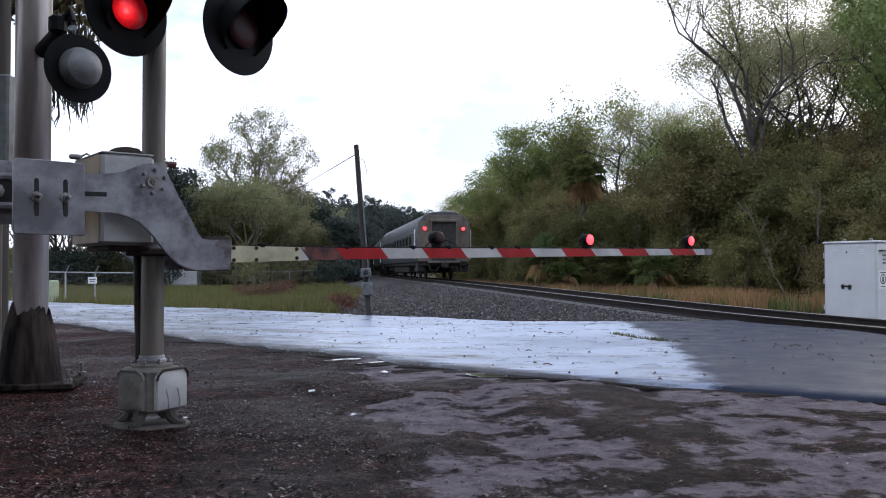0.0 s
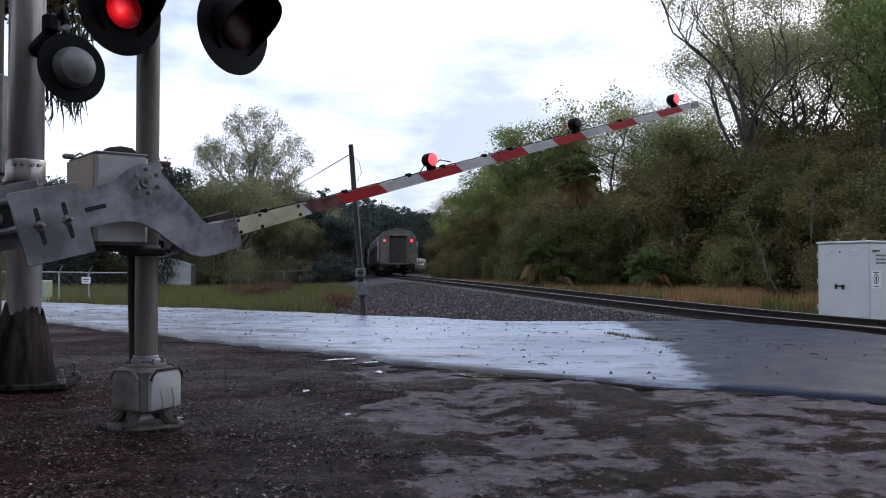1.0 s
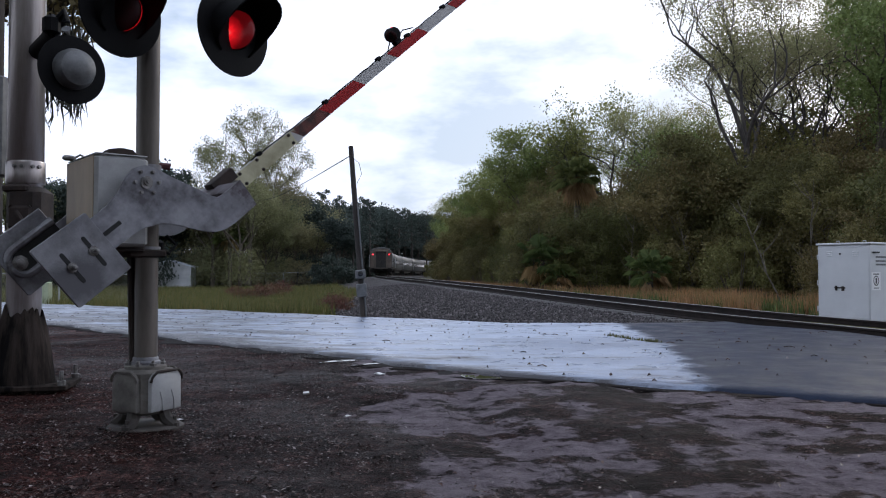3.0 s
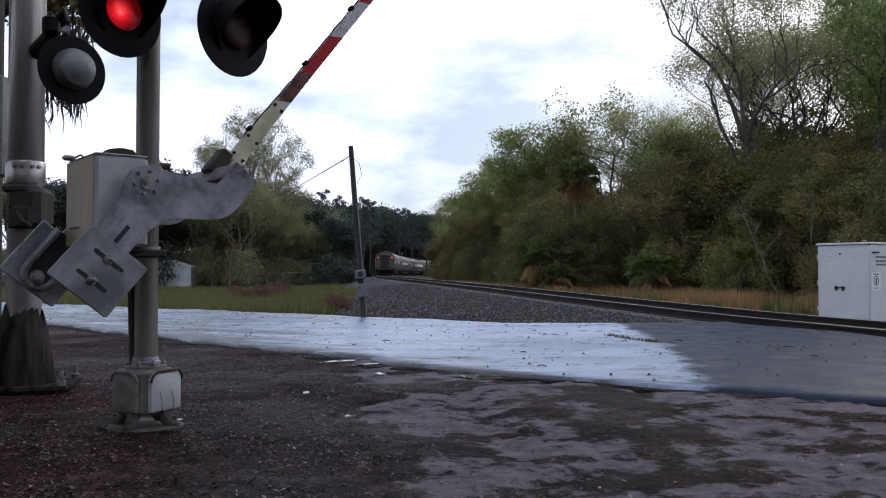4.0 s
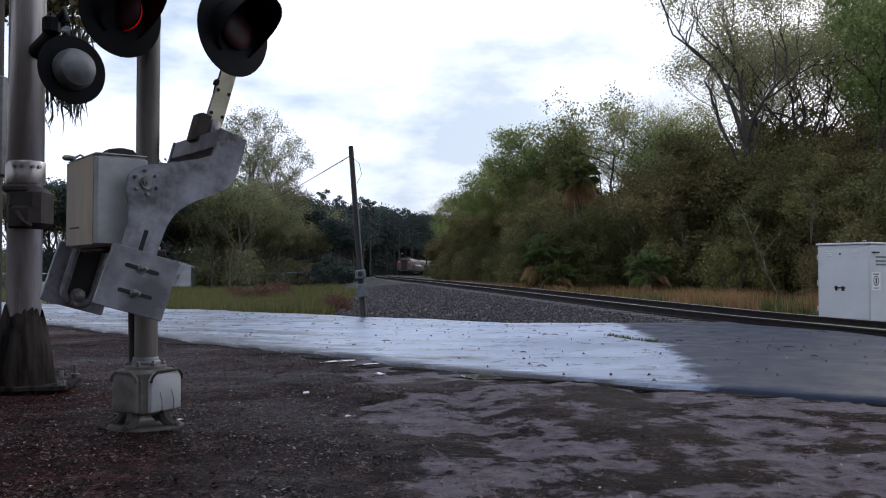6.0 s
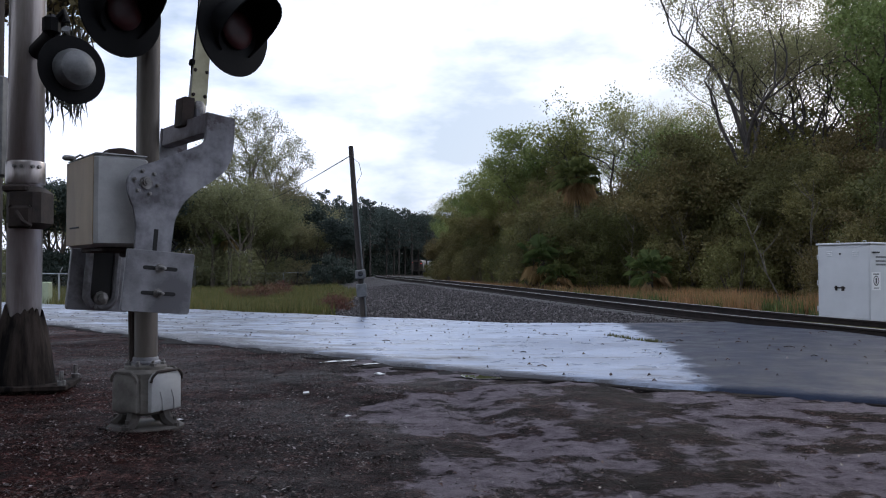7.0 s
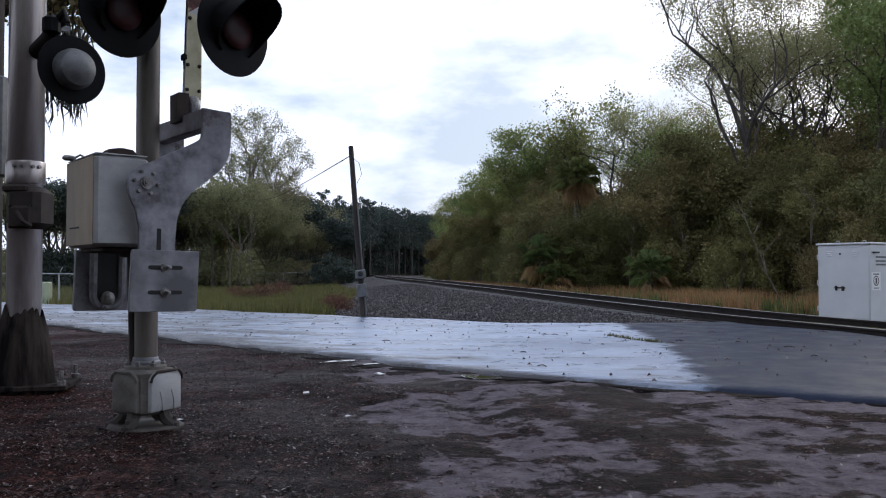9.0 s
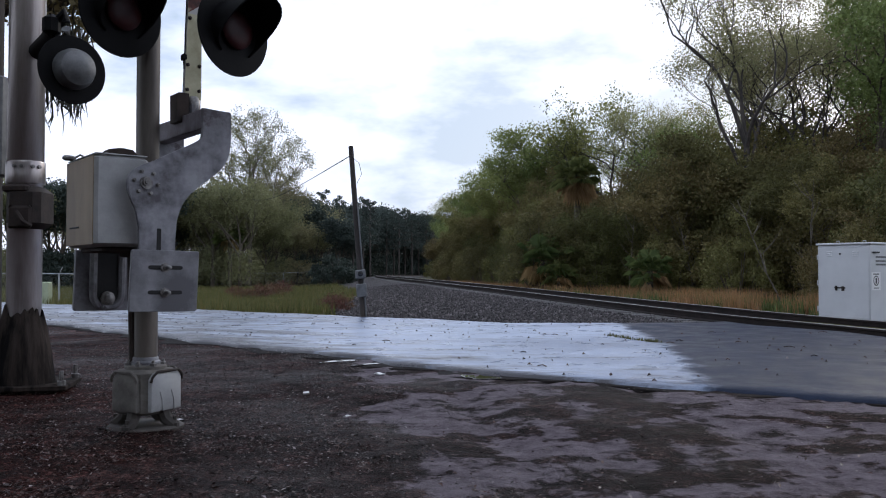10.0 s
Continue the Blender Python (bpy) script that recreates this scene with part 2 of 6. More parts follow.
# ---- mesh building ----
class Shape:
    """Collects solid pieces of one mesh."""

    def __init__(self):
        self.v, self.f = [], []

    def add(self, verts, faces, m=None):
        k = len(self.v)
        self.v += [tuple(m @ Vector(p)) for p in verts] if m else [tuple(p) for p in verts]
        self.f += [tuple(i + k for i in f) for f in faces]
        return self

    def box(self, x0, x1, y0, y1, z0, z1, bevel=0.0, m=None):
        b = min(bevel, (x1 - x0) / 2.01, (y1 - y0) / 2.01, (z1 - z0) / 2.01)
        if b <= 0:
            v = [(x, y, z) for z in (z0, z1) for x, y in ((x0, y0), (x1, y0), (x1, y1), (x0, y1))]
            return self.add(v, [(3, 2, 1, 0), (4, 5, 6, 7), (0, 1, 5, 4), (1, 2, 6, 5), (2, 3, 7, 6), (3, 0, 4, 7)], m)
        rows = []
        for z, i in ((z0, b), (z0 + b, 0), (z1 - b, 0), (z1, b)):
            xa, xb, ya, yb = x0 + i, x1 - i, y0 + i, y1 - i
            rows.append([(xa + b, ya, z), (xb - b, ya, z), (xb, ya + b, z), (xb, yb - b, z), (xb - b, yb, z), (xa + b, yb, z), (xa, yb - b, z), (xa, ya + b, z)])
        return self.loft(rows, m=m)

    def loft(self, rows, caps=True, m=None, closed=True):
        n = len(rows[0])
        v = [p for r in rows for p in r]
        f = []
        for j in range(len(rows) - 1):
            for i in range(n if closed else n - 1):
                a, b = j * n + i, j * n + (i + 1) % n
                f.append((a, b, b + n, a + n))
        if caps:
            f += [tuple(range(n - 1, -1, -1)), tuple(range((len(rows) - 1) * n, len(rows) * n))]
        return self.add(v, f, m)

    def turned(self, profile, n=20, m=None, caps=True):
        """A body turned about z from (radius, z) pairs."""
        return self.loft([[(r * math.cos(6.28318 * i / n), r * math.sin(6.28318 * i / n), z) for i in range(n)] for r, z in profile], caps, m)

    def tube(self, pts, radii, n=8):
        pts = [Vector(p) for p in pts]
        rows = []
        up = Vector((0.31, 0.17, 0.93))
        for i, p in enumerate(pts):
            d = (pts[min(i + 1, len(pts) - 1)] - pts[max(i - 1, 0)]).normalized()
            a = d.cross(up)
            a = a.normalized() if a.length > 1e-4 else Vector((1, 0, 0))
            b = d.cross(a)
            r = radii[i] if isinstance(radii, (list, tuple)) else radii
            rows.append([tuple(p + (a * math.cos(6.28318 * k / n) + b * math.sin(6.28318 * k / n)) * r) for k in range(n)])
        return self.loft(rows)

    def slab(self, outline, y0, y1, bevel=0.0, m=None):
        """A plate with its outline in x and z, from y0 to y1."""
        cx = sum(p[0] for p in outline) / len(outline)
        cz = sum(p[1] for p in outline) / len(outline)

        def ring(y, s):
            out = []
            for x, z in outline:
                dx, dz = x - cx, z - cz
                k = max(math.hypot(dx, dz), 1e-6)
                out.append((x - dx / k * s, y, z - dz / k * s))
            return out
        rows = [ring(y0, bevel), ring(y0 + bevel, 0), ring(y1 - bevel, 0), ring(y1, bevel)] if bevel else [ring(y0, 0), ring(y1, 0)]
        return self.loft(rows, m=m)

    def mesh(self, name, material, smooth=False):
        me = bpy.data.meshes.new(name)
        me.from_pydata(self.v, [], self.f)
        bm = bmesh.new()
        bm.from_mesh(me)
        bmesh.ops.recalc_face_normals(bm, faces=bm.faces)
        bm.to_mesh(me)
        bm.free()
        me.materials.append(material)
        if smooth:
            me.shade_smooth()
            me.set_sharp_from_angle(angle=radians(40))
        return me


def part(name, shape, material, parent, label="", smooth=True):
    ob = new(name, shape.mesh(name, material, smooth))
    ob.parent = parent
    if label:
        tagged(ob, label)
    return ob


def thing(name, m, label, category, group="", kind=""):
    ob = new(name)
    ob.matrix_world = m
    return tagged(ob, label, category, group, kind)


def sheet(name, co, faces, material, smooth=True):
    """A mesh from arrays, all quads or all triangles."""
    co = np.asarray(co, np.float32)
    faces = np.asarray(faces, np.int32)
    me = bpy.data.meshes.new(name)
    k = faces.shape[1]
    me.vertices.add(len(co))
    me.vertices.foreach_set("co", co.ravel())
    me.loops.add(faces.size)
    me.loops.foreach_set("vertex_index", faces.ravel())
    me.polygons.add(len(faces))
    me.polygons.foreach_set("loop_start", np.arange(0, faces.size, k, dtype=np.int32))
    me.polygons.foreach_set("loop_total", np.full(len(faces), k, np.int32))
    me.update(calc_edges=True)
    me.validate()
    me.materials.append(material)
    if smooth:
        me.shade_smooth()
    return me


# ---- plan: the track's centre line, rail height and ground ----
def track_x(y):
    return 8.244e-4 * y * y - 0.25834 * y + 10.44


def rail_z(y):
    return float(np.interp(y, [-40, 10, 17, 24, 34, 48, 70, 100, 140, 190, 240, 400], [0.13, 0.14, 0.16, 0.25, 0.37, 0.48, 0.55, 0.55, 0.50, 0.38, 0.22, -0.3]))


def smooth(a, b, x):
    t = np.clip((x - a) / (b - a), 0, 1)
    return t * t * (3 - 2 * t)


def ground_z(x, y):
    """Ground: flat verge, a slight rise to the track, a shallow dip behind the road."""
    x, y = np.asarray(x, float), np.asarray(y, float)
    off = x - track_x(np.clip(y, -60, 330))
    z = 0.03 * smooth(-7, -2, off) * smooth(26, 14, y)
    z = z - 0.22 * smooth(18, 30, y + 0.35 * x) * smooth(-5, -9, off) - 0.12 * smooth(2.5, 5, off) - 0.1 * smooth(25, 60, y)
    z = z + 0.015 * np.sin(x * 1.3 + 0.7) * np.sin(y * 1.1) + 0.008 * np.sin(x * 3.7) * np.sin(y * 3.1 + 1)
    return z


def trench(x, y):
    """How far the soil lies cut out under the stone bed."""
    x, y = np.asarray(x, float), np.asarray(y, float)
    off = x - track_x(np.clip(y, -60, 330))
    edge = np.interp(x, [p[0] for p in FAR_EDGE] + [6], [p[1] for p in FAR_EDGE] + [17.0])
    toe = 5.0 + 3.0 * smooth(45, 20, y)
    return 0.5 * smooth(toe + 0.2, toe - 0.5, -off) * smooth(4.6, 3.8, off) * smooth(0.1, 0.7, y - edge) * (y < 330)


NEAR_EDGE = [(-60, 74), (-30, 40), (-13, 21.6), (-7.3, 15.9), (-4.3, 12.8), (-2.7, 11.4), (-1.36, 10.0), (0.38, 8.15), (2.28, 7.1)]
FAR_EDGE = [(-60, 82), (-30, 47), (-13.9, 29.3), (-7.6, 23.0), (-4.0, 20.5), (-1.8, 18.7), (0.86, 16.6), (2.0, 16.0), (3.2, 15.5)]


def grid_lines(edges):
    out = []
    for a, b, step in edges:
        out += list(np.arange(a, b, step))
    return np.array(out + [edges[-1][1]])


def ground_material():
    m, n, l, p = nodes_of("wet_mud_sand_and_leaf_litter")
    co = n.new("ShaderNodeNewGeometry").outputs["Position"]
    sep = n.new("ShaderNodeSeparateXYZ")
    l.new(co, sep.inputs[0])
    px_, py_ = sep.outputs[0], sep.outputs[1]
    big = noise_node(n, l, co, 0.55, 5, 0.65)
    mid = noise_node(n, l, co, 5.5, 8, 0.75)
    fine = noise_node(n, l, co, 48, 5, 0.85)
    litter = ramp(n, l, maths(n, l, "MULTIPLY_ADD", fine, 0.6, maths(n, l, "MULTIPLY", mid, 0.4)),
                  [(0.44, (0.0025, 0.0013, 0.0014)), (0.505, (0.013, 0.0066, 0.0064)), (0.555, (0.042, 0.022, 0.020)), (0.62, (0.18, 0.13, 0.125))])
    sand = ramp(n, l, maths(n, l, "MULTIPLY_ADD", fine, 0.3, maths(n, l, "MULTIPLY", mid, 0.7)),
                [(0.40, (0.046, 0.036, 0.042)), (0.48, (0.110, 0.091, 0.104)), (0.60, (0.175, 0.147, 0.165))])
    # bare trodden sand shows towards the drive, litter lies in drifts with clear edges
    patch = noise_node(n, l, co, 1.15, 5, 0.6)
    mp = n.new("ShaderNodeMapping")
    mp.inputs["Location"].default_value = (3.7, 1.9, 0)
    l.new(co, mp.inputs[0])
    clump = noise_node(n, l, mp.outputs[0], 2.6, 7, 0.68)
    lean = maths(n, l, "MULTIPLY_ADD", py_, 0.16, px_)
    bias = ramp(n, l, maths(n, l, "MULTIPLY_ADD", lean, 0.25, 0.25), [(0.12, (0.0, 0.0, 0.0)), (0.30, (0.10, 0.10, 0.10)), (0.42, (0.245, 0.245, 0.245)), (0.6, (0.205, 0.205, 0.205)), (1.0, (0.225, 0.225, 0.225))])
    mask = maths(n, l, "ADD", maths(n, l, "MULTIPLY_ADD", clump, 0.45, maths(n, l, "MULTIPLY", patch, 0.55)), bias)
    mask = maths(n, l, "MULTIPLY_ADD", mid, 0.12, mask)
    mk = ramp(n, l, mask, [(0.765, (0, 0, 0)), (0.80, (1, 1, 1))])
    # wetter, darker hollows and drier rises
    damp = ramp(n, l, noise_node(n, l, co, 0.9, 6, 0.7), [(0.38, (0.45, 0.43, 0.43)), (0.62, (1.25, 1.2, 1.18))])
    litter = blend(n, l, 1.0, litter, damp, "MULTIPLY")
    # redder fresh leaves lie away from the drive
    red = ramp(n, l, maths(n, l, "MULTIPLY_ADD", lean, -0.22, maths(n, l, "MULTIPLY", big, 0.8)), [(0.35, (0, 0, 0)), (0.75, (0.75, 0.75, 0.75))])
    litter = blend(n, l, red, litter, blend(n, l, 1.0, litter, (1.5, 0.95, 0.85), "MULTIPLY"))
    col = blend(n, l, mk, litter, sand)
    # grass and forest floor past the road
    grass = ramp(n, l, maths(n, l, "MULTIPLY_ADD", big, 0.6, maths(n, l, "MULTIPLY", mid, 0.4)), [(0.36, (0.045, 0.046, 0.018)), (0.5, (0.085, 0.082, 0.030)), (0.62, (0.12, 0.085, 0.045))])
    far = maths(n, l, "MULTIPLY_ADD", px_, 0.75, py_)
    fm = ramp(n, l, maths(n, l, "MULTIPLY_ADD", far, 0.05, maths(n, l, "MULTIPLY_ADD", mid, 0.1, -0.72)), [(0.1, (0, 0, 0)), (0.2, (1, 1, 1))])
    col = blend(n, l, fm, col, grass)
    l.new(col, p.inputs["Base Color"])
    wet = ramp(n, l, big, [(0.4, (0.40, 0.40, 0.40)), (0.62, (0.72, 0.72, 0.72))])
    l.new(wet, p.inputs["Roughness"])
    p.inputs["Specular IOR Level"].default_value = 0.025
    bump(n, l, p, maths(n, l, "MULTIPLY_ADD", fine, 0.5, mid), 0.8, 0.03)
    return m


def ground():
    xs = grid_lines([(-2400, -400, 400), (-400, -60, 40), (-60, -12, 3), (-12, -4, 0.4), (-4, 5, 0.09), (5, 16, 0.4), (16, 60, 3), (60, 400, 40), (400, 2400, 400)])
    ys = grid_lines([(-2400, -400, 400), (-400, -40, 40), (-40, -4, 3), (-4, 2, 0.4), (2, 9, 0.09), (9, 24, 0.25), (24, 60, 0.6), (60, 80, 2.5), (80, 400, 20), (400, 3000, 400)])
    X, Y = np.meshgrid(xs, ys)
    Z = ground_z(X, Y) - trench(X, Y)
    near = (np.abs(X - 1.5) < 7) & (Y > 1) & (Y < 10)
    rough = np.zeros_like(Z)
    for (i, j) in np.argwhere(near):
        q = Vector((X[i, j], Y[i, j], 0))
        rough[i, j] = 0.016 * noise.noise(q * 1.6) + 0.014 * noise.noise(q * 4.5) + 0.012 * noise.noise(q * 11)
    # two shallow ruts
    rut = np.exp(-((X + 0.12 * Y - 0.95) / 0.16) ** 2) + np.exp(-((X + 0.12 * Y - 2.5) / 0.16) ** 2)
    Z = Z + rough - 0.022 * rut * (Y < 7.5) * (Y > 0)
    nx, ny = len(xs), len(ys)
    idx = np.arange(nx * ny).reshape(ny, nx)
    faces = np.stack([idx[:-1, :-1], idx[:-1, 1:], idx[1:, 1:], idx[1:, :-1]], -1).reshape(-1, 4)
    co = np.stack([X, Y, Z], -1).reshape(-1, 3)
    tagged(new("ground", sheet("ground", co, faces, ground_material())), "wet mud, sand and leaf litter verge with grass behind", "ground", kind="structure")


ground()


# ---- road ----
def strip(near, far, across, along, lift, wobble):
    """A road surface between two edges, with a dropped and slightly ragged rim."""
    rows = []
    for i in range(len(near) - 1):
        k = max(2, int((Vector(near[i]) - Vector(near[i + 1])).length / along))
        for j in range(k if i < len(near) - 2 else k + 1):
            t = j / k
            rows.append((Vector(near[i]).lerp(Vector(near[i + 1]), t), Vector(far[i]).lerp(Vector(far[i + 1]), t)))
    co, n = [], across + 3
    for a, b in rows:
        d = (b - a).normalized()
        w = wobble * noise.noise(Vector((a.x * 1.2, a.y * 1.2, 3.0))) + 0.4 * wobble * noise.noise(Vector((a.x * 5, a.y * 5, 1.0)))
        pts = [(a + d * (w - 0.05), -0.05)] + [(a.lerp(b, i / across) + d * w * (1 - i / across), lift) for i in range(across + 1)] + [(b + d * 0.06, -0.06)]
        for q, h in pts:
            co.append((q.x, q.y, float(ground_z(q.x, q.y)) + h))
    idx = np.arange(len(rows) * n).reshape(-1, n)
    faces = np.stack([idx[:-1, :-1], idx[1:, :-1], idx[1:, 1:], idx[:-1, 1:]], -1).reshape(-1, 4)[:, ::-1]
    return co, faces


def asphalt_material():
    """Old pale asphalt that gives way to newer dark asphalt towards the rails; mud is carried on from the verge."""
    m, n, l, p = nodes_of("wet_asphalt_old_and_new")
    co = n.new("ShaderNodeNewGeometry").outputs["Position"]
    sep = n.new("ShaderNodeSeparateXYZ")
    l.new(co, sep.inputs[0])
    x, y = sep.outputs[0], sep.outputs[1]
    mp = n.new("ShaderNodeMapping")
    mp.inputs["Rotation"].default_value = (0, 0, radians(45))
    mp.inputs["Scale"].default_value = (0.6, 1.5, 1)
    l.new(co, mp.inputs[0])
    streak = noise_node(n, l, mp.outputs[0], 1.3, 8, 0.72)
    broad = noise_node(n, l, mp.outputs[0], 0.32, 4, 0.55)
    mid = noise_node(n, l, co, 2.2, 6, 0.7)
    fine = noise_node(n, l, co, 55, 3, 0.7)
    grit = maths(n, l, "MULTIPLY_ADD", fine, 0.5, maths(n, l, "MULTIPLY", mid, 0.5))
    # the blue of the reflected sky is put into the pale tone
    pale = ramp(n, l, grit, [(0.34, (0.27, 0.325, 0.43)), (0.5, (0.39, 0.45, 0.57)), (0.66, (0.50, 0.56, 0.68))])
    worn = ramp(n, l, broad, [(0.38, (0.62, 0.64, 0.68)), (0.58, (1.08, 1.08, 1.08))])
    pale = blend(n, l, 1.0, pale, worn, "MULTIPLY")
    # mud and dead leaves: thin drifts, thicker by the verge and far along the road
    s_ = maths(n, l, "ADD", maths(n, l, "MULTIPLY", x, 0.705), maths(n, l, "MULTIPLY", y, 0.709))
    rim = ramp(n, l, maths(n, l, "MULTIPLY_ADD", s_, -0.25, 2.3), [(0.0, (0.0, 0.0, 0.0)), (0.5, (0.05, 0.05, 0.05)), (0.69, (0.10, 0.10, 0.10)), (0.78, (0.27, 0.27, 0.27))])
    along = ramp(n, l, maths(n, l, "MULTIPLY_ADD", x, -0.1, 0.2), [(0.1, (0.0, 0.0, 0.0)), (0.7, (0.15, 0.15, 0.15))])
    drift = maths(n, l, "ADD", maths(n, l, "ADD", streak, rim), along)
    pale = blend(n, l, ramp(n, l, drift, [(0.545, (0, 0, 0)), (0.60, (0.25, 0.25, 0.25)), (0.66, (0.6, 0.6, 0.6)), (0.74, (0.95, 0.95, 0.95))]), pale, (0.045, 0.040, 0.042))
    # dark asphalt, its tone also tinted blue for the sky's sheen
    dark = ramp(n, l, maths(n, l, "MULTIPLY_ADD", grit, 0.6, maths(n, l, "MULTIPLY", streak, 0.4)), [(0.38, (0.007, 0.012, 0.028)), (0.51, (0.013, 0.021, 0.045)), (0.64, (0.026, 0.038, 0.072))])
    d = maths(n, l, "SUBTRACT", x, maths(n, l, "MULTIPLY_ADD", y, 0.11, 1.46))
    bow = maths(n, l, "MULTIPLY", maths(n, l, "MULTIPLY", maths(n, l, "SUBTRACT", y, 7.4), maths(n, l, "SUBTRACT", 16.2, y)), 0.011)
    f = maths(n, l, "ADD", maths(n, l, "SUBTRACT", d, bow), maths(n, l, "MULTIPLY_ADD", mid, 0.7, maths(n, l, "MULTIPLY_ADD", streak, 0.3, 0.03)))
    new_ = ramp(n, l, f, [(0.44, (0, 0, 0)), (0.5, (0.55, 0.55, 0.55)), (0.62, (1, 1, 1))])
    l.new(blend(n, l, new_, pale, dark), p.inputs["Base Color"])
    l.new(blend(n, l, new_, ramp(n, l, mid, [(0.4, (0.26, 0.26, 0.26)), (0.62, (0.46, 0.46, 0.46))]), ramp(n, l, mid, [(0.38, (0.42, 0.42, 0.42)), (0.65, (0.68, 0.68, 0.68))])), p.inputs["Roughness"])
    l.new(maths(n, l, "MULTIPLY_ADD", new_, -0.17, 0.35), p.inputs["Specular IOR Level"])
    bump(n, l, p, fine, 0.45, 0.006)
    return m


def road():
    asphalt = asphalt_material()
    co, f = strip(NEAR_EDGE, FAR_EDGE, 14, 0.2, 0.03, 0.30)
    tagged(new("road", sheet("road", co, f, asphalt)), "wet pale old asphalt road tinted with sky blue, with tyre streaks", "road", kind="structure")
    # dark newer asphalt that rises to the rails
    near = [(2.08, 7.33), (2.9, 6.75), (3.5, 6.35), (5.0, 5.5), (9.5, 2.6), (16, -2)]
    far = [(3.02, 15.58), (4.4, 16.0), (5.45, 16.4), (6.1, 14.0), (7.55, 8.0), (10.2, -2.5)]
    co, f = strip(near, far, 22, 0.3, 0.0265, 0.12)
    tagged(new("road_apron", sheet("road_apron", co, f, asphalt)), "dark damp asphalt apron rising to the railway crossing", "road", kind="structure")


road()


# ---- railway ----
def ballast_material():
    m, n, l, p = nodes_of("grey_crushed_stone")
    co = n.new("ShaderNodeNewGeometry").outputs["Position"]
    v = n.new("ShaderNodeTexVoronoi")
    v.inputs["Scale"].default_value = 15
    l.new(co, v.inputs["Vector"])
    big = noise_node(n, l, co, 0.7, 4)
    tone = n.new("ShaderNodeRGBToBW")
    l.new(v.outputs["Color"], tone.inputs[0])
    col = ramp(n, l, maths(n, l, "MULTIPLY_ADD", tone.outputs[0], 0.7, maths(n, l, "MULTIPLY", big, 0.4)), [(0.25, (0.008, 0.006, 0.006)), (0.55, (0.025, 0.0195, 0.0195)), (0.85, (0.060, 0.049, 0.049))])
    l.new(col, p.inputs["Base Color"])
    p.inputs["Roughness"].default_value = 0.85
    bump(n, l, p, v.outputs["Distance"], 1.0, 0.04)
    return m


def stone_material():
    m, n, l, p = nodes_of("grey_stone_pieces")
    r = n.new("ShaderNodeNewGeometry").outputs["Random Per Island"]
    l.new(ramp(n, l, r, [(0, (0.011, 0.009, 0.009)), (0.5, (0.036, 0.030, 0.030)), (0.85, (0.078, 0.066, 0.066)), (1, (0.19, 0.17, 0.17))]), p.inputs["Base Color"])
    p.inputs["Roughness"].default_value = 0.8
    return m


M_BALLAST, M_STONE = ballast_material(), stone_material()


def bed_z(off, y):
    """Height of the stone bed at a distance off the centre line."""
    top = rail_z(y) - (0.15 if abs(off) < 0.71 else 0.205)
    toe = 5.0 + 3.0 * smooth(45, 20, y)
    if off < 0:
        base = float(ground_z(track_x(y) + off, y)) - 0.02
        s = (min(max((-off - 1.7) / (toe - 1.7), 0), 1))
        return top * (1 - s) + base * s + 0.05 * math.sin(s * 3.14159) - 0.35 * max(0.0, -off - toe)
    s = min(max((off - 1.9) / 2.4, 0), 1)
    return top * (1 - s) + (float(ground_z(track_x(y) + off, y)) - 0.05) * s


def far_edge_y(x):
    xs, ys = [p[0] for p in FAR_EDGE], [p[1] for p in FAR_EDGE]
    return float(np.interp(x, xs, ys))


